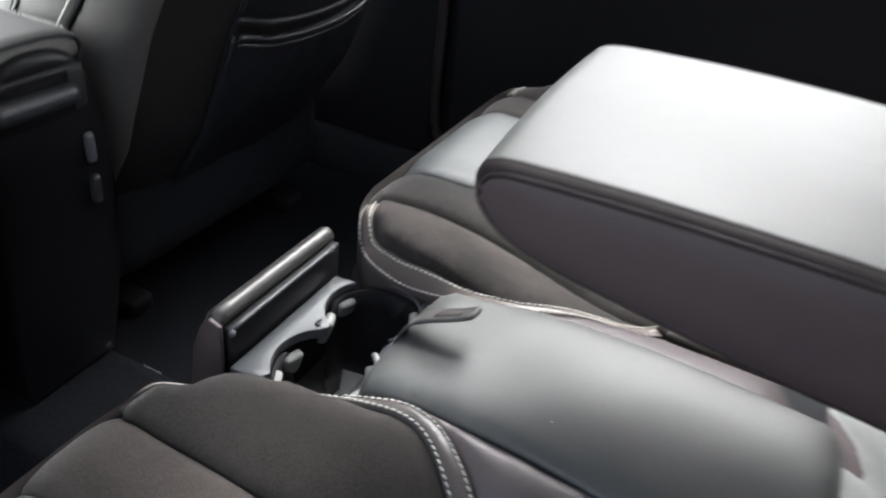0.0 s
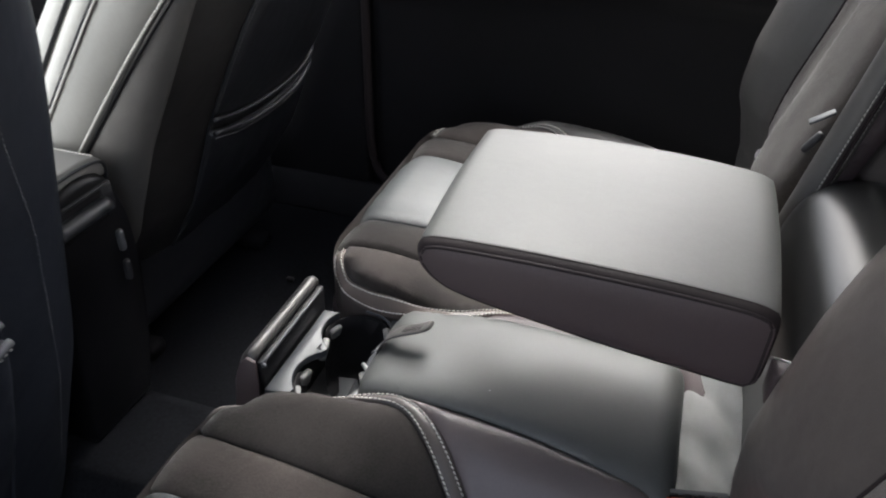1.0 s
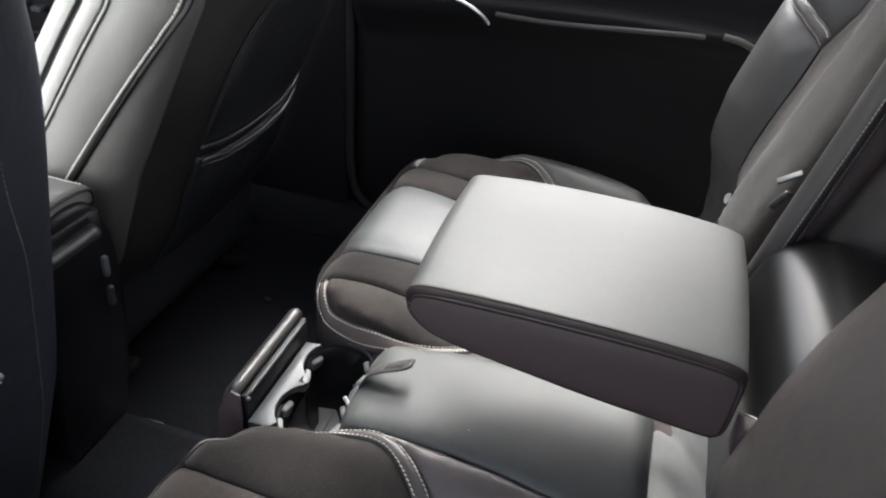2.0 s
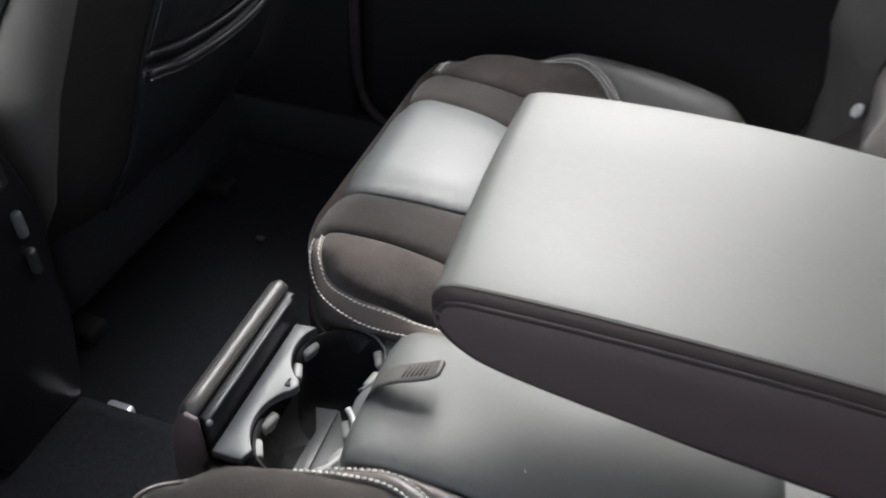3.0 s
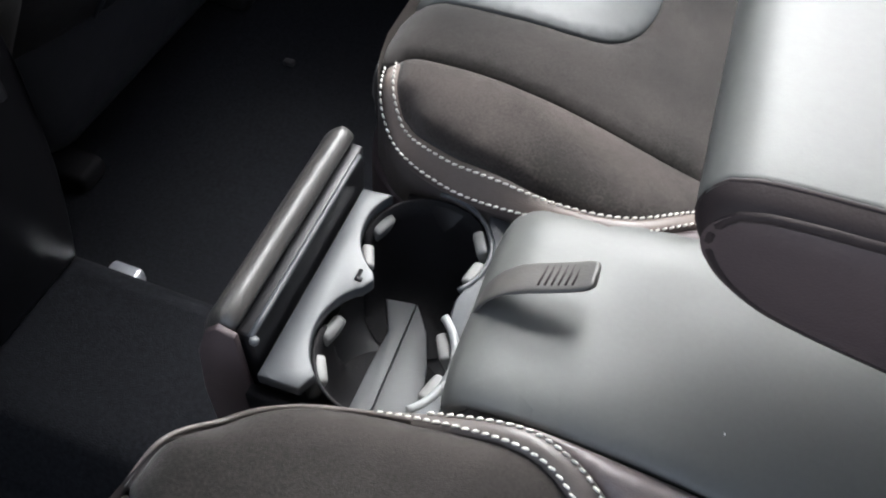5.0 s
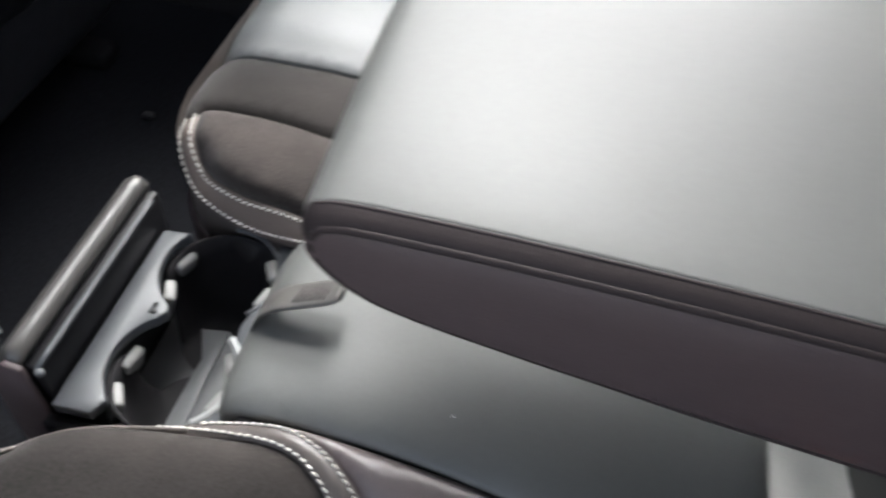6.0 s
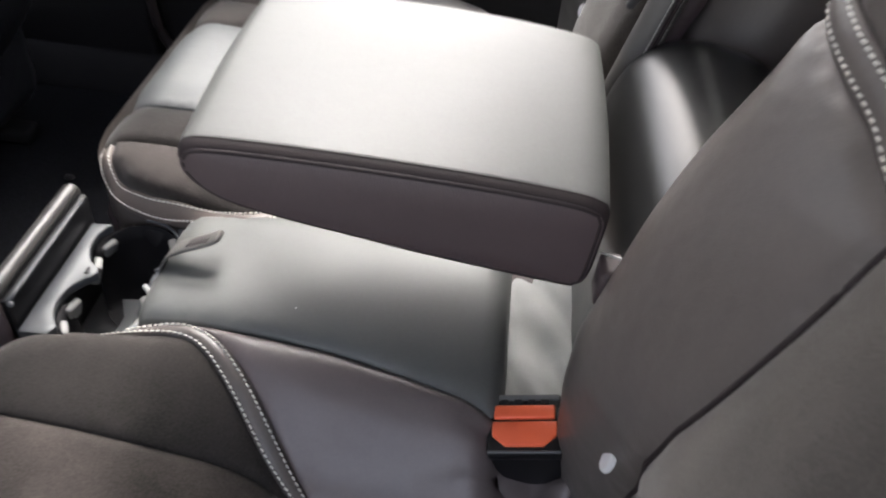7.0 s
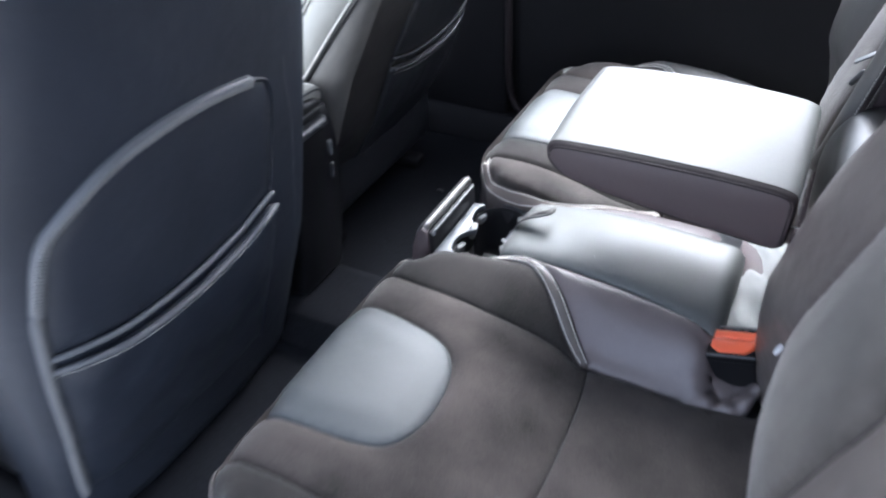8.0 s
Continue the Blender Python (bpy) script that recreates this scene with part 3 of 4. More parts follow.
# pull strap sewn to the front edge of the centre cushion
def build_strap():
    st = thing("pull_strap", "grey leather pull strap with ribbed tip on the cushion edge", "strap")
    mid = spline([(0.1045, 0.292), (0.1065, 0.312), (0.1110, 0.329), (0.1190, 0.3425), (0.1310, 0.3515), (0.1460, 0.3575), (0.1580, 0.3618), (0.1685, 0.3668)], 0.003)
    rings = []
    n = len(mid)

    def centre(f):
        return 0.0825 + 0.0115 * f * f
    for i, (x, z) in enumerate(mid):
        f = i / (n - 1)
        a, b = mid[max(i - 1, 0)], mid[min(i + 1, n - 1)]
        t = Vector((b[0] - a[0], 0, b[1] - a[1])).normalized()
        nn = Vector((-t.z, 0, t.x))
        hw = 0.0100 + 0.0022 * float(sstep(f, 0.30, 0.62)) - 0.003 * max(0, (f - 0.93) / 0.07) ** 2
        th = 0.0013 + 0.0012 * float(sstep(f, 0.50, 0.60))
        c = Vector((x, centre(f), z))
        ring = []
        for q in range(16):
            ang = q * math.tau / 16
            cx, cy = math.cos(ang), math.sin(ang)
            ring.append(c + Vector((0, 0.985, -0.17)) * hw * math.copysign(abs(cx) ** 0.4, cx) + nn * th * math.copysign(abs(cy) ** 0.6, cy))
        rings.append(ring)
    part("band", loft(rings), LEATHER_FLAP, st)
    xs, zs = [q[0] for q in mid], [q[1] for q in mid]
    for k in range(6):
        x = 0.1400 + k * 0.0036
        z = float(np.interp(x, xs, zs)) + 0.0026
        y = centre((x - 0.1045) / 0.0645 * 0.55 + 0.42)
        bm = box_bm(x - 0.0006, x + 0.0006, y - 0.0088, y + 0.0088, z - 0.0012, z + 0.0004)
        bmesh.ops.rotate(bm, cent=(x, y, z), matrix=Matrix.Rotation(radians(-10), 3, "X") @ Matrix.Rotation(radians(-8), 3, "Z"), verts=bm.verts)
        part("rib", bm, PIPING, st)
    return st


build_strap()

# grey cloth between the cushion and the backrest
def build_cloth():
    bm = bmesh.new()
    rows = []
    for i in range(26):
        row = []
        for j in range(40):
            x, y = 0.452 + i / 25 * 0.10, -0.012 + j / 39 * 0.282
            z = 0.282 + 0.006 * (i / 25) ** 1.5 + 0.008 * noise.noise(Vector((x * 26, y * 16, 0.4))) + 0.0045 * noise.noise(Vector((x * 70 + y * 25, y * 34, 2.7))) + 0.003 * math.sin(y * 60 + x * 90)
            row.append(bm.verts.new((x, y, z)))
        rows.append(row)
    for a, b in zip(rows, rows[1:]):
        for j in range(39):
            bm.faces.new((a[j], b[j], b[j + 1], a[j + 1]))
    ext = bmesh.ops.extrude_face_region(bm, geom=list(bm.faces))
    for v in [g for g in ext["geom"] if isinstance(g, bmesh.types.BMVert)]:
        v.co.z -= 0.01
    bmesh.ops.recalc_face_normals(bm, faces=bm.faces)
    return tagged(part("cloth_liner", bm, CLOTH, None, "wrinkled pale grey cloth liner between cushion and backrest"), category="cloth")


build_cloth()

# ---- folding centre armrest ----
ARM_PROFILE = spline([(0.182, 0.524), (0.184, 0.536), (0.194, 0.5425), (0.23, 0.5450), (0.30, 0.5460), (0.40, 0.5445), (0.47, 0.5405), (0.494, 0.536), (0.5025, 0.528), (0.503, 0.50), (0.501, 0.465), (0.496, 0.457), (0.485, 0.4555), (0.42, 0.4625), (0.34, 0.472), (0.26, 0.484), (0.218, 0.493), (0.200, 0.501), (0.189, 0.511)], 0.006, True)


def build_armrest():
    arm = thing("centre_armrest", "folded-down padded grey leather rear centre armrest", "armrest")
    mid = np.array([0.345, 0.505])
    y0, y1 = 0.002, 0.246

    def ring(y, inset):
        out = []
        for p in ARM_PROFILE:
            d = np.array(p) - mid
            k = 1 - inset / max(0.03, np.linalg.norm(d))
            q = mid + d * k
            q[1] = mid[1] + d[1] * (1 - inset / 0.05 * (1.0 if d[1] > 0 else 0.45))
            out.append((q[0], y + 0.008 * (y / 0.24) * math.sin(max(0.0, min(1.0, (q[0] - 0.18) / 0.32)) * math.pi), q[1] + (0.012 * (y / 0.24) + 0.004 * math.sin(y / 0.24 * math.pi)) * (1 if d[1] > 0 else 0)))
        return out
    r = 0.013
    rings = []
    for k in range(6):
        a = k / 5 * math.pi / 2
        rings.append(ring(y0 + 0.011 * (1 - math.cos(a)), 0.0072 * (1 - math.sin(a))))
    for k in range(1, 24):
        rings.append(ring(y0 + 0.011 + (y1 - r - y0 - 0.011) * k / 23, -0.0015 * math.sin(k / 23 * math.pi)))
    for k in range(1, 8):
        a = k / 7 * math.pi / 2
        rings.append(ring(y1 - r + r * math.sin(a), r * (1 - math.cos(a))))
    part("welt", loft(rings[:5], True, False), PIPING, arm, "plum-brown leather welt between the pipings")
    part("pad", loft(rings[4:]), LEATHER, arm, "smooth grey leather padded top")

    def face(y, out, name):
        # the flat side, slightly domed
        bm = bmesh.new()
        c = bm.verts.new((mid[0], y + out * 0.003, mid[1]))
        prev = None
        for f in (0.35, 0.7, 0.92, 0.985, 1.0):
            vs = []
            for p in ARM_PROFILE:
                d = np.array(p) - mid
                d = d * np.array([1 - 0.004 / 0.16, 1 - (0.0072 if d[1] > 0 else 0.0035) / 0.05]) * f
                vs.append(bm.verts.new((mid[0] + d[0], y + out * 0.003 * (1 - f ** 6), mid[1] + d[1])))
            m = len(vs)
            for i in range(m):
                if prev is None:
                    bm.faces.new((c, vs[i], vs[(i + 1) % m]))
                else:
                    bm.faces.new((prev[i], vs[i], vs[(i + 1) % m], prev[(i + 1) % m]))
            prev = vs
        bmesh.ops.recalc_face_normals(bm, faces=bm.faces)
        return part(name, bm, LEATHER_SIDE, arm, "plum-brown leather side")
    face(y0 - 0.0005, -1, "side_panel")
    for inset, yy, rr in ((0.0068, y0 + 0.0005, 0.0019), (0.0010, y0 + 0.0085, 0.0011)):
        pts = []
        for x, y, z in ring(yy, inset):
            pts.append((x, yy, z))
        tube("piping", pts, rr, PIPING, arm, closed=True, sides=8)
    return arm


build_armrest()


def build_hinge():
    h = thing("armrest_hinge", "dark hinge cover with bright metal edge behind the armrest", "hinge")
    part("cover", box_bm(0.504, 0.538, -0.018, 0.010, 0.455, 0.492, 0.005, 3), LEATHER_SIDE, h, "dark plum hinge cover")
    tube("metal_edge", spline([(0.503, 0.004, 0.4940), (0.509, -0.003, 0.4985), (0.517, -0.009, 0.5015), (0.530, -0.018, 0.5030)], 0.003), 0.0010, STEEL, h, "bright metal edge")


build_hinge()

# ---- rear backrests ----
LEAN = 0.30


def inner_at(side, z):
    """Where the backrest's inner edge runs at a height: by the open door, widened upwards to fit the camera's view."""
    return 0.112 - 0.11 * max(0.0, min(z, 0.72) - 0.45) if side < 0 else 0.165


def back_surface(side):
    inner = 0.112 if side < 0 else 0.165
    outer = 0.055

    def surf(z, v):
        w, edge = (v, inner_at(side, z)) if v < MID else (2 * MID - v, outer)
        x = (0.498 if side < 0 else 0.512) + 0.32 * max(0.0, z - 0.45)
        deep = (0.050 if side < 0 else 0.034 if v > MID else 0.010) - 0.024 * max(0.0, min(1.0, (z - 0.40) / 0.10)) * (1 if side < 0 else 0.4)
        x += deep * float(sstep(w, edge + 0.020, 0.25)) - 0.012 * math.exp(-((w - MID) / 0.12) ** 2)
        if side < 0 and v < MID:
            x -= 0.09 * max(0.0, min(z, 0.56) - 0.45) * (1 - float(sstep(z, 0.58, 0.70))) * (1 - float(sstep(w, edge + 0.03, 0.23)))
        if side > 0 and v > MID:
            # the outer bolster stands further forward with height
            x -= float(np.interp(z, (0.36, 0.42, 0.476, 0.535, 0.60, 0.75), (0.0, 0.012, 0.030, 0.043, 0.046, 0.050))) * (1 - float(sstep(w, 0.12, 0.285)))
        if side > 0 and v < MID:
            # trench behind the rolled inner edge, where the shaded gap lies
            x += 0.030 * float(sstep(w, 0.172, 0.184)) * (1 - float(sstep(w, 0.205, 0.235)))
        x += 0.016 * min(1.0, max(0.0, edge + 0.014 - w) / 0.014) ** 2
        if w < edge:
            x += (edge - w) * 4
        if side < 0 and v < MID:
            x += 0.14 * max(0.0, 0.392 - z)
        if z < 0.34:
            x += 1.2 * (0.34 - z) ** 2
        return (x, C + side * v, z)
    return surf, inner, outer


def build_backrest(side, label):
    back = thing("backrest", label, "backrest", "rear backrests")
    surf, inner, outer = back_surface(side)
    ps = side
    top = 0.98
    seam = spline([(0.235, 0.202), (0.34, 0.213), (0.40, 0.226), (0.46, 0.238), (0.52, 0.244), (0.60, 0.244), (0.66, 0.240)], 0.006)
    if side > 0:
        seam = spline([(0.235, 0.195), (0.34, 0.200), (0.40, 0.206), (0.46, 0.212), (0.52, 0.216), (0.60, 0.218), (0.66, 0.216)], 0.006)
    se = seam[-1][1]
    cover = LEATHER_BROWN if side < 0 else LEATHER_FLAP

    def densify(l, d=0.006):
        out = []
        for a, b in zip(l, l[1:] + l[:1]):
            k = max(1, int(math.hypot(b[0] - a[0], b[1] - a[1]) / d))
            out += [(a[0] + (b[0] - a[0]) * i / k, a[1] + (b[1] - a[1]) * i / k) for i in range(k)]
        return out
    for flip in (False, True):
        inn = (outer if flip else inner_at(side, 0.70)) - 0.004
        base_inn = (outer if flip else inner) - 0.004

        def inn_at(z):
            return (outer if flip else inner_at(side, z)) - 0.004
        f = (lambda l: mirrored(l)) if flip else (lambda l: l)
        strip_lo = spline([(0.66, se), (0.668, se - 0.014), (0.675, se - 0.037), (0.684, se - 0.062), (0.697, inn + (se - inn) * 0.2), (0.708, inn)], 0.005)
        strip_hi = [(a + 0.021, b + 0.006 * (b - inn) / (se - inn)) for a, b in strip_lo]
        bol = seam + strip_lo[1:] + [(0.58, inn_at(0.58)), (0.45, base_inn), (0.235, base_inn)]
        plain = side > 0 and not flip
        if plain:
            bol = seam + [(0.72, se + 0.02), (top, se + 0.03), (top, inn), (0.58, inn_at(0.58)), (0.235, base_inn)]
        # beside the roll the gap's shade is painted with darker leather
        panel("shaded_gap" if plain else "bolster", f(densify(bol)), surf, cover if flip or side < 0 else LEATHER_SIDE, back, ps, groove=0.006, gw=0.010, puff=0.006, pw=0.045, label="dark panel painted for the shaded gap by the roll" if plain else "brown-grey leather side bolster", step=0.013 if side < 0 else 0.009, wrinkle=0.0008, more=f([(float(z), inn_at(float(z)) + d) for z in np.arange(0.238, 0.70, 0.006) for d in (0.003, 0.006, 0.009, 0.012, 0.015, 0.018, 0.022, 0.026, 0.032)]))
        if plain:
            continue
        strip = panel("piping_strip", f(densify(strip_lo + strip_hi[::-1], 0.004)), surf, LEATHER_BROWN, back, ps, groove=0.002, gw=0.004, puff=0.002, pw=0.01, label="leather trim strip with two stitch rows")
        for q in (0.2, 0.82):
            stitches(f([(a + (c - a) * q, b + (d - b) * q) for (a, b), (c, d) in zip(strip_lo, strip_hi)]), surf, strip, side=ps)
        # dark cord added in the groove so the seam reads as a line
        tube("seam_line", [Vector(surf(*q)) - normal_at(surf, q[0], q[1], ps) * 0.0050 for q in f(seam)], 0.0020, PIPING, back, "dark cord added to draw the seam line")
        upper = strip_hi + [(top, inn), (top, se + 0.03), (0.72, se + 0.02)]
        panel("upper_wing", f(densify(upper, 0.008)), surf, cover, back, ps, puff=0.004, label="brown-grey leather upper wing")
    mid_l = seam + [(0.681, se + 0.006), (0.72, se + 0.02), (top, se + 0.03)]
    whole = mid_l + mirrored(mid_l)[::-1]
    # centre panel uses the lit suede copy, so its brightness is painted
    panel("suede_centre", densify(whole, 0.008), surf, SUEDE_BACK_LIT, back, ps, step=0.013 if side < 0 else 0.009, groove=0.006, gw=0.010, puff=0.006, pw=0.05, label="brown-grey suede centre panel", wrinkle=0.001)
    # the shell behind the covers
    rings = []
    for v in (inner, 2 * MID - outer):
        y = C + side * v
        prof = [(0.545 + LEAN * (z - 0.40) + (0.45 * max(0.0, 0.44 - z) if side < 0 else 0.0), z) for z in (0.24, 0.34, 0.40, 0.60, 0.80, 0.985)] + [(0.90, 0.985), (0.80, 0.60), (0.70, 0.25)]
        rings.append([(x, y, z) for x, z in prof])
    part("shell", loft(rings), LEATHER_SIDE if side < 0 else LEATHER_BROWN, back, "brown leather backrest side")
    if side > 0:
        # rolled inner edge with two rows of stitches
        edge = [(surf(z, inner + 0.004)[0] + 0.003 - 0.10 * max(0.0, float(z) - 0.47), C + side * inner + 0.002, float(z)) for z in np.arange(0.44, 0.97, 0.01)]
        tube("edge_roll", edge, 0.016, LEATHER_TAUPE, back, "rolled taupe leather inner edge", 14)
        for dx, dy in ((0.0000, -0.0160), (0.0098, -0.0128)):
            stitches([(x + dx, y + dy, z) for x, y, z in edge], (dx, dy, 0), back, flat=True, slant=0.1, pitch=0.0050, length=0.0036, r=0.0006)
        for dx, dy in ((0.0035, -0.0156), (0.0068, -0.0145)):
            tube("edge_welt", [(x + dx, y + dy, z) for x, y, z in edge], 0.0016, PIPING, back, "dark welt")
    return back


build_backrest(-1, "brown-grey leather and suede rear backrest by the open door")
build_backrest(1, "brown-grey leather and suede rear backrest by the closed door")


def build_recess():
    re = thing("backrest_recess", "black leather padded recess behind the folded armrest", "backrest")
    prof = spline([(0.528, 0.24), (0.526, 0.36), (0.521, 0.42), (0.517, 0.47), (0.524, 0.51), (0.540, 0.540), (0.565, 0.556), (0.60, 0.560), (0.64, 0.553), (0.66, 0.545)], 0.006)
    prof = prof + [(0.67, 0.50), (0.67, 0.24)]
    rings = []
    for k in range(30):
        y = -0.028 + k / 29 * 0.277
        e = min(1.0, min(k, 29 - k) / 2)
        rings.append([(x + (1 - e) * 0.004 * (1 if x < 0.6 else -1), y, z - (1 - e) * 0.004) for x, z in prof])
    part("roll", loft(rings), LEATHER_ROLL, re, "smooth charcoal leather roll")
    part("recess_back", prism([(0.665, 0.36), (0.82, 0.98), (0.84, 0.98), (0.70, 0.36)], -0.03, 0.25, "y"), LEATHER_BROWN, re, "brown-grey leather recess lining")


build_recess()

# ---- fold-out cup holder in front of the centre cushion ----
def build_cup_holder():
    cup = thing("cup_holder", "fold-out twin cup holder with grey frame below the centre seat", "cup holder")
    c1, c2 = (0.058, 0.129), (0.062, 0.043)

    def arc(c, r, a0, a1, n=16):
        return [(c[0] + r * math.cos(radians(a0 + (a1 - a0) * i / n)), c[1] + r * math.sin(radians(a0 + (a1 - a0) * i / n))) for i in range(n + 1)]
    # front bezel with its two bites and the tongue between them
    line = [(0.0, -0.003), (0.0, 0.1535), (0.020, 0.156)] + arc(c1, 0.045, 143, 238)
    line += [(0.0362, 0.0875), (0.0375, 0.0845), (0.0330, 0.0765)] + arc(c2, 0.045, 136, 228) + [(0.0265, -0.002)]
    part("front_frame", prism(line, 0.290, 0.3005, "z", 0.0012), PLASTIC_GREY, cup, "satin grey plastic front frame")
    # rear bezel along the cushion
    line = [(0.112, 0.166), (0.090, 0.167)] + arc(c1, 0.045, 40, -38) + [(0.091, 0.091)] + arc(c2, 0.045, 48, -52) + [(0.112, -0.004)]
    part("rear_frame", prism(line, 0.288, 0.2985, "z", 0.0012), PLASTIC_GREY, cup, "satin grey plastic rear frame")
    for c, nm in ((c1, "far"), (c2, "near")):
        outer, inner_r = 0.0445, 0.0425
        rings = []
        n = 40
        face = -1 if nm == "far" else 1

        def low(k, z):
            # the wall dips where the two wells face each other
            return z - max(0.0, z - 0.2135) * float(sstep(face * math.sin(k * math.tau / n), 0.12, 0.42))
        for r, z in ((outer, 0.288), (outer, 0.2905), (inner_r, 0.2905), (inner_r - 0.002, 0.27), (inner_r - 0.005, 0.215), (0.010, 0.213)):
            rings.append([(c[0] + r * math.cos(k * math.tau / n), c[1] + r * math.sin(k * math.tau / n), low(k, z)) for k in range(n)])
        bm = loft(rings, True, False)
        bm.faces.new([v for v in bm.verts][-n:])
        for f in bm.faces:
            f.normal_update()
        well = part("cup_well", bm, DOOR_BLACK, cup, "black cup well")
        a0, a1 = (-42, 98) if nm == "far" else (-50, 52)
        # highlight on the near rim is painted: paler plastic than the far one
        tube("well_rim", [(p[0], p[1], 0.2975) for p in arc(c, 0.0435, a0, a1, 24)], 0.0030 if nm == "near" else 0.0018, PLASTIC_HIGHLIT if nm == "near" else PLASTIC_GREY, cup, "grey moulded well rim")
        # sprung grips
        for ang in ((160, 204, 28, -13) if nm == "far" else (167, 211, 28, -18)):
            a = radians(ang)
            back = ang > 90
            p = Vector((c[0] + (0.0425 if back else 0.0395) * math.cos(a), c[1] + (0.0425 if back else 0.0395) * math.sin(a), 0.275 if back else 0.284))
            bm = box_bm(-0.0045, 0.0045, -0.0100, 0.0100, -0.016, 0.010, 0.0032, 3)
            bmesh.ops.transform(bm, matrix=Matrix.Translation(p) @ Matrix.Rotation(a, 4, "Z") @ Matrix.Rotation(radians(-18), 4, "Y"), verts=bm.verts)
            part("grip", bm, RUBBER_PALE, well, "pale grey rubber grip")
    # floor of the tray between the wells, split by a fine joint
    part("tray_floor", box_bm(0.0, 0.0715, -0.01, 0.163, 0.20, 0.211), PLASTIC_DARK, cup)
    part("tray_floor", box_bm(0.0725, 0.115, -0.01, 0.163, 0.20, 0.211), PLASTIC_DARK, cup)
    web = [(0.0300, 0.124), (0.0425, 0.0985), (0.0410, 0.066), (0.0405, 0.033), (0.0430, 0.004), (0.0557, 0.004), (0.0537, 0.128)]
    part("web", prism(web, 0.2135, 0.2175, "z", 0.0008), PLASTIC_MID, cup, "grey plastic tray floor plate")
    web = [(0.0545, 0.128), (0.0565, 0.004), (0.094, 0.010), (0.0870, 0.050), (0.0800, 0.080), (0.0695, 0.107)]
    part("web", prism(web, 0.2135, 0.2180, "z", 0.0008), PLASTIC_MID, cup, "grey plastic tray floor plate")
    # slot on the tongue
    part("slot", prism([(0.0255, 0.0800), (0.0305, 0.0800), (0.0305, 0.0830), (0.0283, 0.0830), (0.0283, 0.0890), (0.0255, 0.0890)], 0.300, 0.3013), PLASTIC_BLACK, cup)
    # side walls of the tray
    part("tray_wall", box_bm(-0.004, 0.112, -0.012, -0.004, 0.18, 0.289), PLASTIC_BLACK, cup)
    part("tray_wall", box_bm(0.028, 0.112, 0.1690, 0.1740, 0.18, 0.286), PLASTIC_BLACK, cup)
    # the flap: leather cap, seam edge and inner black face
    prof = spline([(-0.012, 0.332), (-0.010, 0.340), (-0.016, 0.3455), (-0.024, 0.343), (-0.033, 0.328), (-0.041, 0.30), (-0.047, 0.26), (-0.050, 0.20), (-0.050, 0.14)], 0.004) + [(-0.030, 0.14), (-0.020, 0.25)]
    ys = [0.001, 0.004, 0.009] + list(np.linspace(0.02, 0.15, 14)) + [0.160, 0.165, 0.168]
    rings = []
    for y in ys:
        e = 0.0
        for lim, sg in ((0.001, 1), (0.168, -1)):
            d = (y - lim) * sg
            e = max(e, 0.006 * max(0, 1 - d / 0.008) ** 2)
        rings.append([(x + e * (0.6 if x < -0.02 else -0.4), y, z - e * (1 if z > 0.3 else 0)) for x, z in prof])
    part("flap_cover", loft(rings), LEATHER_LIP, cup, "dark taupe leather flap cover")
    part("flap_face", box_bm(-0.014, -0.003, 0.004, 0.164, 0.15, 0.332, 0.002), PLASTIC_BLACK, cup, "black inner flap face")
    tube("flap_edge", [(-0.0015, y, 0.334) for y in np.linspace(0.003, 0.152, 12)], 0.0022, PLASTIC_GREY, cup, "grey moulded edge")
    bm = bmesh.new()
    bmesh.ops.create_uvsphere(bm, u_segments=10, v_segments=6, radius=0.003)
    bmesh.ops.translate(bm, vec=(0.001, 0.002, 0.333), verts=bm.verts)
    part("screw", bm, PLASTIC_MID, cup, "small metal screw head")
    part("flap_end", prism([(-0.046, 0.14), (-0.044, 0.25), (-0.037, 0.305), (-0.028, 0.331), (-0.019, 0.341), (-0.008, 0.337), (-0.004, 0.14)], -0.003, 0.0015, "y", 0.001), LEATHER_SIDE, cup, "plum-brown leather flap end")
    return cup


build_cup_holder()

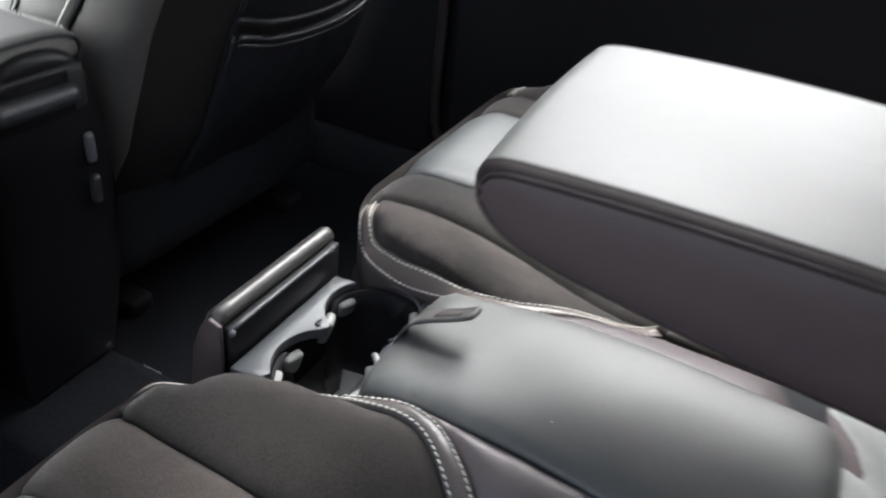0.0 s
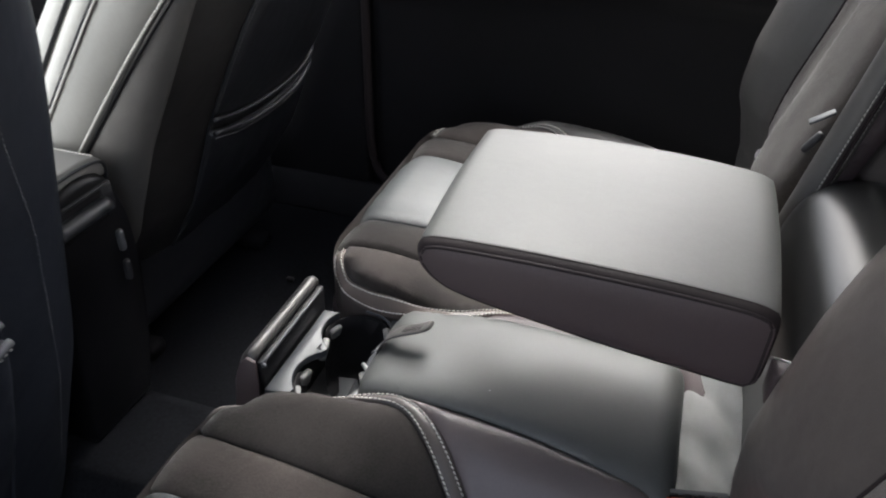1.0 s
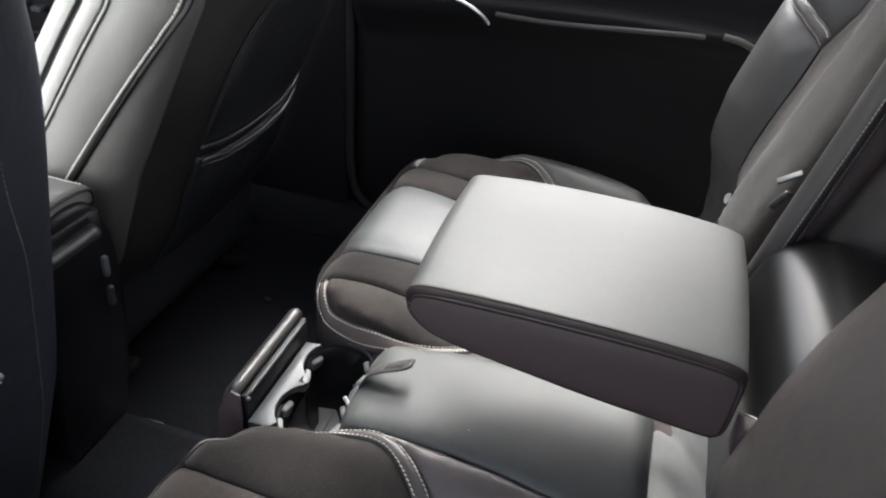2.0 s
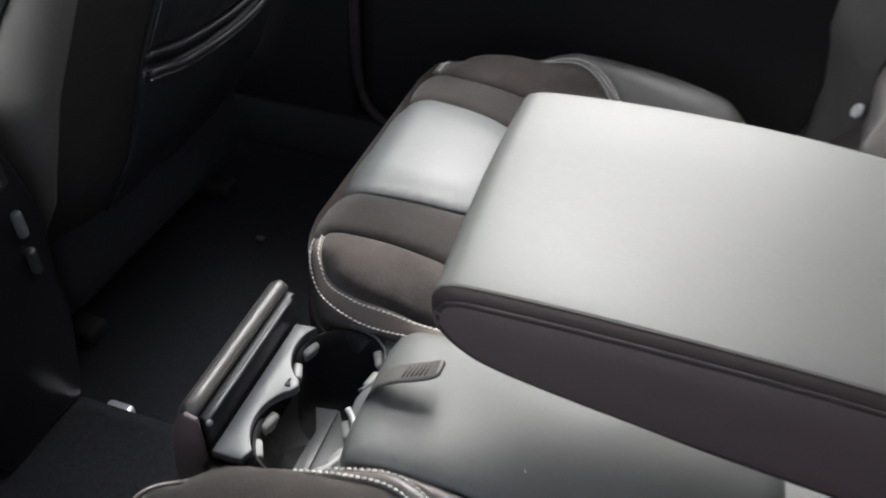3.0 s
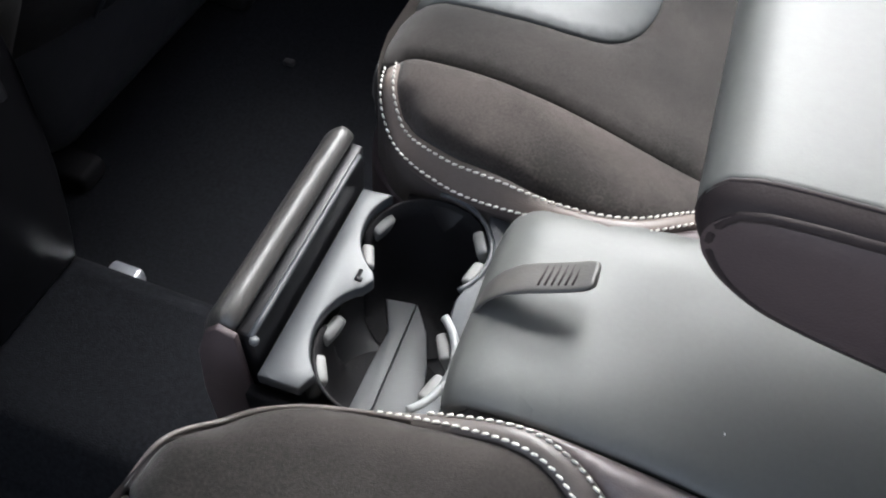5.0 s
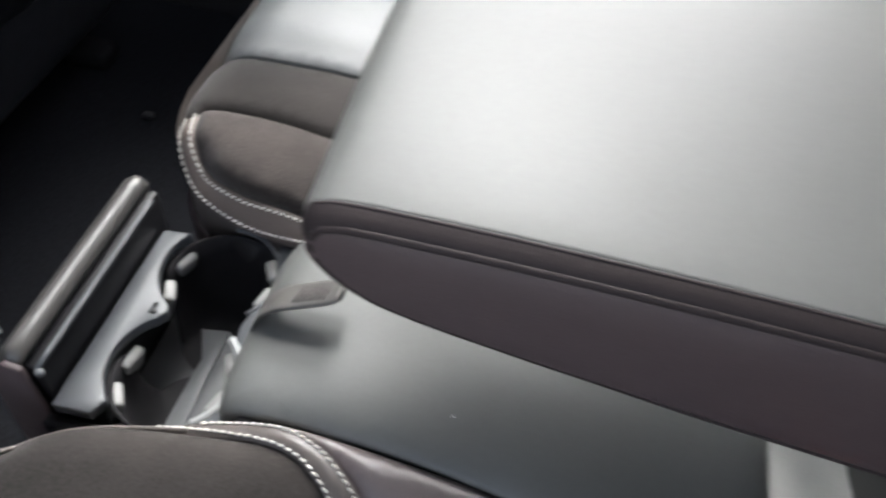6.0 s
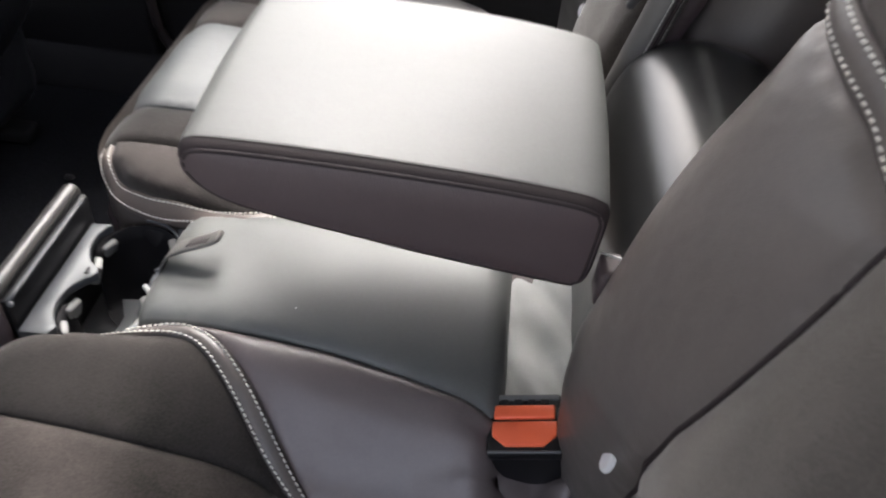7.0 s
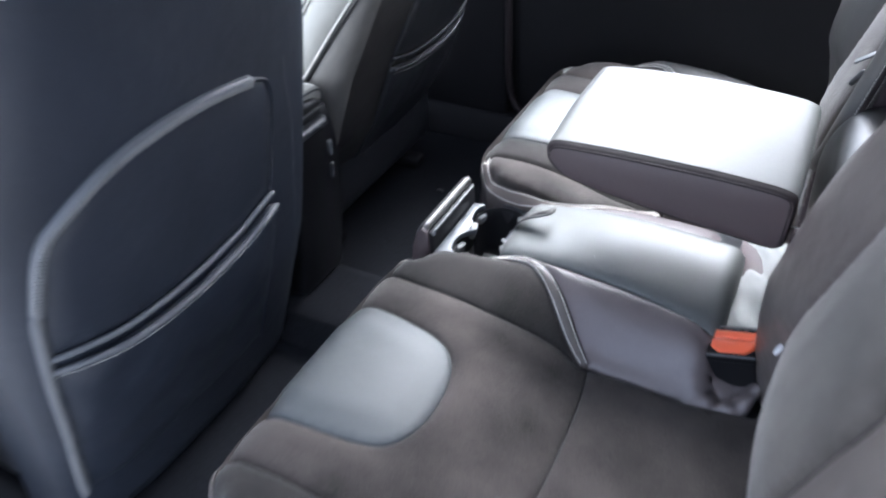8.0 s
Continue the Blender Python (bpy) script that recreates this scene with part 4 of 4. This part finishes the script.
# ---- belt buckle and anchor markers ----
def build_buckle():
    b = thing("belt_buckle", "black seat belt buckle with orange-red press button", "belt buckle")
    # built upright round its own axis, then laid back
    m = Matrix.Translation((0.482, -0.0400, 0.3000)) @ Matrix.Rotation(radians(-15), 4, "Y") @ Matrix.Rotation(radians(4), 4, "X") @ Matrix.Diagonal((1, 1.16, 1, 1))

    def add(name, bm, mat, label="", under=None):
        bmesh.ops.transform(bm, matrix=m, verts=bm.verts)
        return part(name, bm, mat, under or b, label)
    body = add("body", box_bm(-0.031, 0.031, -0.023, 0.024, -0.080, 0.026, 0.004, 3), PLASTIC_BLACK)
    add("collar", box_bm(-0.032, 0.032, -0.0245, 0.0255, 0.016, 0.029, 0.003, 3), PLASTIC_BLACK, "", body)
    add("lip", box_bm(-0.0300, 0.0300, 0.0195, 0.0245, 0.0270, 0.0305, 0.0010, 2), PLASTIC_MID, "grey upper lip", body)
    add("lip", box_bm(-0.0310, 0.0310, -0.0243, -0.0222, 0.0270, 0.0298, 0.0007, 2), PLASTIC_MID, "grey lower lip", body)
    for k in range(4):
        add("notch", box_bm(-0.0215 + k * 0.012, -0.0145 + k * 0.012, 0.0158, 0.0202, 0.0286, 0.0309, 0.0008, 2), PLASTIC_BLACK, "", body)
    add("button_upper", box_bm(-0.0265, 0.0265, 0.0030, 0.0145, 0.026, 0.0325, 0.0015, 2), RED, "orange-red upper press button")
    add("button_lower", prism([(-0.0275, 0.0005), (0.0275, 0.0005), (0.0275, -0.011), (0.016, -0.0195), (-0.016, -0.0195), (-0.0275, -0.011)], 0.026, 0.0325, "z", 0.0012), RED, "orange-red lower press button")


build_buckle()


def build_marker(at, nrm, label):
    bm = bmesh.new()
    bmesh.ops.create_cone(bm, cap_ends=True, segments=24, radius1=0.0095, radius2=0.0085, depth=0.004)
    bmesh.ops.bevel(bm, geom=[e for e in bm.edges if e.calc_face_angle(0) > 0.5], offset=0.0008, segments=2, affect="EDGES")
    bmesh.ops.transform(bm, matrix=Matrix.Translation(at) @ Vector(nrm).to_track_quat("Z", "Y").to_matrix().to_4x4(), verts=bm.verts)
    return tagged(part("anchor_marker", bm, WHITE_PLASTIC, None, label, False), category="marker", group="child seat anchor markers")


build_marker((back_surface(-1)[0](0.403, 0.207)[0] - 0.0065, -0.117, 0.404), (-0.9, 0.1, 0.35), "small white round anchor marker on the near backrest")
build_marker((back_surface(1)[0](0.396, 0.544)[0] - 0.0085, 0.634, 0.397), (-0.9, -0.3, 0.3), "small white round anchor marker on the far backrest")

# ---- front seats ----
def build_front_seat(side, shift, label, near):
    seat = thing("front_seat", label, "front seat", "front seats")
    cy = C + side * MID
    ex = 0.60 if near else 0.50  # how square the backrest is in plan

    def xr(z):
        if near:
            return -0.190 + 0.20 * (min(z, 0.72) - 0.44) + 0.12 * max(0, z - 0.72) - 0.12 * max(0, 0.30 - z)
        return -0.262 + shift + (0.50 if z > 0.45 else 0.38) * (min(z, 0.70) - 0.45) + 0.16 * max(0, z - 0.70) - 0.25 * max(0, 0.30 - z)

    def width(z):
        if near:
            return 0.272 - 0.05 * max(0, 0.35 - z) - 0.5 * max(0, z - 0.60) ** 2
        return 0.268 - 0.05 * max(0, 0.35 - z) - 0.6 * max(0, z - 0.62) ** 2
    ring_n = 56
    rings = []
    for z in list(np.linspace(0.03, 0.90, 36)) + [0.93, 0.955, 0.97]:
        w = width(z) * (1 - 0.25 * max(0, (z - 0.90) / 0.07) ** 2)
        d = 0.105 * (1 - 0.35 * max(0, (z - 0.90) / 0.07) ** 2)
        ring = []
        for k in range(ring_n):
            a = k * math.tau / ring_n
            ca, sa = math.cos(a), math.sin(a)
            wk = w + (0.024 * (1 - max(0, (z - 0.90) / 0.07)) if near and sa * side < 0 else 0)
            ring.append((xr(z) - 0.105 + d * math.copysign(abs(ca) ** ex, ca), cy + wk * math.copysign(abs(sa) ** ex, sa), z))
        rings.append(ring)
    # across the car, the shade round the rear corner is painted as dark leather
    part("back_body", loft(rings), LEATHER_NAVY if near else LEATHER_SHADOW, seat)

    def rear(z, q):
        w = width(z) + (0.024 if near and q < 0 else 0)
        f = min(1.0, abs(q) / w)
        ca = (1 - f ** (2 / ex)) ** (ex / 2) if f < 1 else 0
        return (xr(z) - 0.105 + 0.105 * ca + 0.001, cy + q * side, z)
    ps = side * -1
    # q grows outwards from the seat's own middle
    arch = spline([(0.14, -0.125), (0.30, -0.128), (0.45, -0.130), (0.56, -0.130), (0.63, -0.118), (0.675, -0.085), (0.692, -0.02), (0.697, 0.05), (0.692, 0.11), (0.675, 0.17), (0.64, 0.21), (0.60, 0.23), (0.46, 0.241), (0.236, 0.240), (0.14, 0.235)], 0.008)
    if near:
        arch = spline([(0.14, -0.130), (0.30, -0.138), (0.45, -0.143), (0.56, -0.153), (0.62, -0.150), (0.648, -0.12), (0.664, -0.03), (0.666, 0.06), (0.655, 0.13), (0.625, 0.190), (0.595, 0.217), (0.52, 0.235), (0.466, 0.240), (0.36, 0.243), (0.25, 0.241), (0.14, 0.236)], 0.008)
    lo = spline([(0.452, arch[0][1]), (0.434, -0.06), (0.424, 0.03), (0.428, 0.13), (0.446, 0.225)], 0.008)

    def edge_q(z, right):
        pts = [p for p in arch if (p[1] > 0.02) == right and p[0] <= 0.60]
        return min(pts, key=lambda p: abs(p[0] - z))[1]
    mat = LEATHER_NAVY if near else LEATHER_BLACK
    ends = (edge_q(0.45, False), edge_q(0.45, True))
    lip = [(z, ends[0] + (ends[1] - ends[0]) * i / (len(lo) - 1)) for i, (z, q) in enumerate(lo)]
    up = [p for p in arch if p[0] > 0.455]
    panel("back_panel", up + lip[::-1], rear, mat, seat, ps, puff=0.005, pw=0.03, groove=0.005, label="smooth dark upper back panel")
    low_l = [p for p in arch if p[0] < 0.44 and p[1] < 0]
    low_r = [p for p in arch if p[0] < 0.44 and p[1] > 0]
    drop = [(z - 0.022, q) for z, q in lip]
    bottom = [(0.14, low_l[0][1] + (low_r[-1][1] - low_l[0][1]) * i / 30) for i in range(1, 30)]

    def pocket_surf(z, q):
        x, y, zz = rear(z, q)
        return (x + 0.012 * float(sstep(z, 0.20, 0.40)) * (1 - (abs(q) / 0.25) ** 4), y, zz)
    low_l2 = [p for p in low_l if p[0] < drop[0][0] - 0.004]
    low_r2 = [p for p in low_r if p[0] < drop[-1][0] - 0.004]
    pocket = panel("pocket", low_l2[::1] + drop + low_r2 + bottom[::-1], pocket_surf, mat, seat, ps, puff=0.003, groove=0.003, label="slack dark leather seat back pocket", wrinkle=0.0035)
    tube("pocket_edge", [Vector(pocket_surf(z, q)) + Vector((0.002, 0, 0.001)) for z, q in drop], 0.0045, PIPE_GREY if near else mat, pocket, "gathered pocket edge")
    tube("panel_edge", [Vector(rear(z, q)) + Vector((0.004, 0, 0)) for z, q in lip], 0.0045, PIPE_GREY if near else mat, seat, "piped panel edge")
    inner_arch, outer_arch = [p for p in arch if p[1] <= -0.10], [p for p in arch if p[1] > -0.102]
    tube("back_piping", [Vector(rear(z, q)) + Vector((0.001, 0, 0)) for z, q in (outer_arch if near else arch)], 0.0085 if near else 0.0022, PIPE_GREY if near else mat, seat, "ribbed welt" if near else "dark piping")
    # same welt: its fade into shade is painted as a thin dark run
    if near:
        tube("back_piping", [Vector(rear(z, q)) for z, q in inner_arch], 0.0025, mat, seat, "dark piping")
    stitches([(z - 0.006, q) for z, q in drop], pocket_surf, pocket, THREAD, ps, pitch=0.007, length=0.004, r=0.0006, lift=0.0035, slant=0.05)
    if near:
        stitches(outer_arch, rear, seat, THREAD_DARK, ps, pitch=0.0050, length=0.0110, r=0.0014, lift=0.0094, slant=1.35, name="welt_rib")
        stitches([(0.847 + 0.12 * (0.243 - q), q) for q in np.arange(0.243, 0.02, -0.006)], rear, seat, THREAD, ps, pitch=0.008, length=0.007, r=0.0016, lift=0.003, slant=1.1)
    else:
        stitches([(z, q + (0.006 if q < 0 else -0.006)) for z, q in arch], rear, seat, THREAD_DARK, ps, pitch=0.0065, r=0.0006, lift=0.003, slant=0.1)
    if near:
        stitches([(float(z), float(-0.236 + 0.05 * z + 0.02 * sstep(z, 0.5, 0.65))) for z in np.arange(0.14, 0.66, 0.01)], rear, seat, THREAD_DARK, ps, pitch=0.0065, r=0.0004, lift=0.0005, slant=0.1)
    if not near:
        # the inboard flank: leather bands divided by a white-stitched seam and a dark piping
        def flank(z, off):
            ca = max(0.0, 1 + off / 0.105)
            sa = (1 - ca ** (2 / ex)) ** (ex / 2)
            bul = 0.010 * math.sin(max(0.0, min(1.0, (-off - 0.05) / 0.16)) * math.pi)
            n = Vector((ca ** (2 / ex - 1) / 0.105, sa ** (2 / ex - 1) / width(z))).normalized() * 0.0060
            return (xr(z) + off + n.x, cy - side * (width(z) * sa + n.y + bul), z)
        zs = np.arange(0.16, 0.90, 0.008)
        seam_o = lambda z: min(-0.030, -0.100 + 0.24 * (z - 0.44))
        pipe_o = lambda z: max(-0.205, -0.182 + 0.22 * (z - 0.424))
        def band(a, b):
            l = [(float(z), float(a(z))) for z in zs] + [(float(zs[-1]), float(b(zs[-1])))]
            l += [(float(z), float(b(z))) for z in zs[::-1][1:]]
            return l
        # band tones grow paler forwards: the front light is painted into them
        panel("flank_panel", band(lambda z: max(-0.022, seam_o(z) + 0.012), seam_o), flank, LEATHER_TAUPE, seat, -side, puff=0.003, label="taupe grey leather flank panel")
        panel("flank_panel", band(lambda z: seam_o(z) - 0.002, pipe_o), flank, LEATHER_PART_LIT, seat, -side, puff=0.006, label="grey leather flank panel painted part lit")
        panel("flank_panel", band(lambda z: pipe_o(z) - 0.004, lambda z: pipe_o(z) - 0.036), flank, LEATHER_FULL_LIT, seat, -side, puff=0.008, label="grey leather front bolster painted fully lit")
        stitches([(float(z), float(seam_o(z)) - 0.006) for z in zs], flank, seat, side=-side, pitch=0.0055, length=0.0052, r=0.0019, lift=0.0075)
        panel("flank_panel", band(lambda z: pipe_o(z) - 0.040, lambda z: pipe_o(z) - 0.075), flank, LEATHER_FULL_LIT, seat, -side, puff=0.008, label="grey leather front bolster edge painted fully lit")
        for d in (0.002, 0.038):
            tube("flank_piping", [flank(float(z), float(pipe_o(z)) - d) for z in zs], 0.003, PLASTIC_BLACK, seat, "black piping")
        # highlight beside the piping, drawn as a pale cord
        tube("flank_welt", [Vector(flank(float(z), float(pipe_o(z)) + 0.0025)) + Vector((0, -0.003 * side, 0)) for z in zs], 0.0016, LEATHER_FULL_LIT, seat, "pale line painted as the welt's highlight")
        tube("seam_line", [flank(float(z), float(seam_o(z)) + 0.003) for z in zs], 0.0022, PLASTIC_BLACK, seat, "black seam groove")
    # seat base
    bx = -0.30 + shift
    part("seat_base", box_bm(bx - 0.50, bx - 0.08, cy - 0.25, cy + 0.25, 0.07, 0.26, 0.05, 4), LEATHER_BLACK, seat)
    for dy in (-0.19, 0.19):
        part("rail", box_bm(bx - 0.52, bx - 0.10, cy + dy - 0.022, cy + dy + 0.022, 0.0, 0.028, 0.008, 2), DOOR_BLACK, seat, "black seat rail cover")
    return seat


build_front_seat(-1, 0.066, "dark blue-black front seat back with slack pocket, by the open door", True)
build_front_seat(1, 0.0, "dark front seat back with white-stitched leather flank, across the car", False)

# bright floor bracket at the end of a seat rail
def build_bracket():
    b = thing("rail_bracket", "bright metal seat rail bracket on the floor carpet", "bracket")
    part("plate", box_bm(-0.306, -0.268, 0.144, 0.176, 0.004, 0.026, 0.006, 4), ZINC, b)
    c = thing("rail_bracket", "small dark seat rail end on the floor carpet", "bracket")
    part("plate", box_bm(-0.30, -0.285, 0.554, 0.564, 0.0, 0.008, 0.002, 2), PLASTIC_DARK, c)


build_bracket()

# ---- centre console ----
def build_console():
    co = thing("centre_console", "black centre console with grey padded lid and rear air vents", "console")
    out = [(0.022, 0.07), (0.017, 0.20), (0.018, 0.36), (0.024, 0.415), (0.040, 0.452), (0.070, 0.468), (0.110, 0.468), (0.138, 0.453), (0.154, 0.415), (0.162, 0.36), (0.160, 0.20), (0.146, 0.10), (0.140, 0.07)]
    out = spline(out, 0.012)
    rings = []
    for x, k in ((-0.286, 0.93), (-0.2885, 0.965), (-0.294, 0.99), (-0.305, 1.0), (-0.60, 1.0), (-0.95, 1.0)):
        rings.append([(x - 0.08 * max(0, 0.3 - z), C + (y - C) * k, 0.26 + (z - 0.26) * k) for y, z in out])
    part("housing", loft(rings), PLASTIC_BLACK, co, "glossy black console housing with rounded shoulders")
    # padded lid, piped along its rear edge and sewn along its sides
    lid = spline([(0.036, 0.452), (0.033, 0.466), (0.040, 0.4765), (0.060, 0.4815), (0.09, 0.483), (0.120, 0.4815), (0.140, 0.4765), (0.147, 0.466), (0.144, 0.452)], 0.006)
    rings = []
    for x, k in ((-0.2960, 0.80), (-0.2975, 0.93), (-0.303, 1.0), (-0.45, 1.0), (-0.64, 1.0)):
        rings.append([(x, C + (y - C) * (0.97 + 0.03 * k), 0.452 + (z - 0.452) * k) for y, z in lid])
    # windscreen light on the lid is put into its brighter leather
    part("lid", loft(rings), LEATHER_PART_LIT, co, "grey leather padded lid painted as if lit")
    tube("lid_piping", [(-0.2955, y, z - 0.006) for y, z in lid], 0.0022, LEATHER_BLACK, co, "black piping round the lid")
    for y in (0.1375, 0.0425):
        stitches([(x, y, 0.4785) for x in np.arange(-0.302, -0.62, -0.006)], (0, 0, 1), co, flat=True, slant=0.1, r=0.0011)
    # air vent: a recess with one thick round vane
    vent = part("vent", box_bm(-0.293, -0.2845, 0.028, 0.136, 0.398, 0.448, 0.006, 3), DOOR_BLACK, co, "dark air vent recess")
    part("rim", box_bm(-0.2890, -0.2825, 0.028, 0.136, 0.4440, 0.4495, 0.002, 2), PLASTIC_DARK, vent, "vent upper rim")
    part("cheek", prism([(0.120, 0.404), (0.136, 0.408), (0.136, 0.446), (0.116, 0.446)], -0.2895, -0.2815, "x", 0.002), PLASTIC_DARK, vent, "vent end cheek")
    tube("vane", [(-0.2800, y, 0.4250) for y in np.linspace(0.028, 0.119, 12)], 0.0120, PLASTIC_VANE, vent, "satin black vent vane", 20, squash=0.85)
    for z in (0.360, 0.312):
        part("trim_clip", box_bm(-0.2975, -0.2795 - 0.08 * max(0.0, 0.3 - z), 0.126, 0.1370, z - 0.016, z + 0.016, 0.004, 3), PLASTIC_MID if z > 0.34 else PLASTIC_DARK, co, "grey trim clip" if z > 0.34 else "charcoal trim clip")
    part("lower_tray", box_bm(-0.315, -0.300, 0.045, 0.135, 0.14, 0.22, 0.005, 2), DOOR_BLACK, co)
    return co


build_console()

# ---- far doors ----
def build_far_door():
    d = tagged(thing("door_1", "black closed rear door trim with armrest ledge", "door", kind="structure"))
    pts = [(0.06, 0.925), (0.10, 0.905), (0.30, 0.900), (0.48, 0.895), (0.535, 0.875), (0.560, 0.858), (0.582, 0.855), (0.590, 0.868), (0.600, 0.895), (0.66, 0.905), (0.72, 0.925)]
    prof = spline(pts, 0.012)
    rings = []
    for x in np.linspace(-0.235, 0.70, 50):
        wave = 0.012 * math.sin(x * 5)
        rings.append([(x, y, z + (wave if 0.5 < z < 0.61 else 0)) for z, y in prof] + [(x, 0.94, 0.72), (x, 0.94, 0.06)])
    part("door_card", loft(rings), DOOR_BLACK, d, "black leather door card")
    tube("pull_handle", spline([(-0.13, 0.850, 0.604), (-0.06, 0.846, 0.598), (0.0, 0.844, 0.586), (0.03, 0.845, 0.572), (0.05, 0.850, 0.552)], 0.008), 0.0045, CHROME, d, "bright satin metal pull handle")
    # thin highlight along the dark ledge, drawn as a lighter cord
    tube("ledge_highlight", spline([(0.06, 0.853, 0.573), (0.16, 0.852, 0.573), (0.28, 0.852, 0.580), (0.40, 0.853, 0.588), (0.44, 0.856, 0.588)], 0.01), 0.0045, LEATHER_FLAP, d, "lighter cord painted as the ledge's highlight")
    tube("ledge_end", spline([(0.47, 0.85, 0.596), (0.50, 0.85, 0.592), (0.53, 0.852, 0.580)], 0.01), 0.006, LEATHER_FLAP, d)
    tube("door_seal", spline([(-0.252, 0.893, 0.64), (-0.251, 0.893, 0.33), (-0.250, 0.893, 0.20), (-0.240, 0.893, 0.124), (-0.212, 0.893, 0.082), (-0.150, 0.893, 0.062), (0.02, 0.893, 0.056)], 0.015), 0.010, PIPING, d, "dark rubber door seal")
    p = tagged(part("pillar", box_bm(-0.60, -0.255, 0.885, 0.94, 0.06, 1.18, 0.012, 3), DOOR_BLACK, None, "dark door pillar trim"), category="pillar", kind="structure")
    s = [(0.83, 0.0), (0.86, 0.05), (0.875, 0.07), (0.92, 0.072), (0.92, 0.0)]
    tagged(part("door_sill", prism(s, -1.2, 0.5, "x", 0.006), DOOR_BLACK, None, "black plastic door sill"), category="sill", kind="structure")
    f = tagged(thing("door_2", "black closed front door trim with bright strip", "door", kind="structure"))
    rings = [[(x, y, z) for z, y in prof] + [(x, 0.94, 0.72), (x, 0.94, 0.06)] for x in np.linspace(-1.45, -0.36, 20)]
    part("door_card", loft(rings), DOOR_BLACK, f)
    tube("bright_strip", spline([(-1.25, 0.880, 0.352), (-1.10, 0.862, 0.360), (-1.03, 0.860, 0.364), (-0.95, 0.862, 0.372), (-0.80, 0.88, 0.40)], 0.02), 0.007, CHROME, f, "bright satin strip")
    for k in range(3):
        part("window_switch", box_bm(-1.13 + k * 0.045, -1.105 + k * 0.045, 0.868, 0.90, 0.425 - k * 0.008, 0.436 - k * 0.008, 0.002, 2), PLASTIC_GREY, f)


build_far_door()


# small tongue hanging in the gap beside the far backrest
def build_tongue():
    t = thing("belt_tongue", "metal belt tongue stowed beside the backrest", "belt tongue")
    bm = box_bm(-0.014, 0.014, -0.0065, 0.0065, -0.0015, 0.0015, 0.0012, 2)
    bmesh.ops.transform(bm, matrix=Matrix.Translation((0.538, 0.300, 0.598)) @ Matrix.Rotation(radians(-35), 4, "Y"), verts=bm.verts)
    part("plate", bm, PLASTIC_GREY, t, "dull grey metal tongue plate")
    bm = box_bm(-0.014, 0.014, -0.005, 0.005, -0.004, 0.004, 0.003, 2)
    bmesh.ops.transform(bm, matrix=Matrix.Translation((0.536, 0.300, 0.568)) @ Matrix.Rotation(radians(-58), 4, "Y"), verts=bm.verts)
    part("grip", bm, PLASTIC_DARK, t)


build_tongue()


def build_lint():
    bm = bmesh.new()
    bmesh.ops.create_icosphere(bm, subdivisions=2, radius=0.0011)
    for v in bm.verts:
        v.co = Vector((v.co.x * 0.7, v.co.y * 1.4, v.co.z * 0.5)) * 0.6 * (1 + 0.4 * noise.noise(v.co * 900)) + Vector((0.255, 0.039, 0.3418))
    tagged(part("lint_speck", bm, WHITE_PLASTIC, None, "tiny white lint speck on the centre seat cushion"), category="lint")


build_lint()
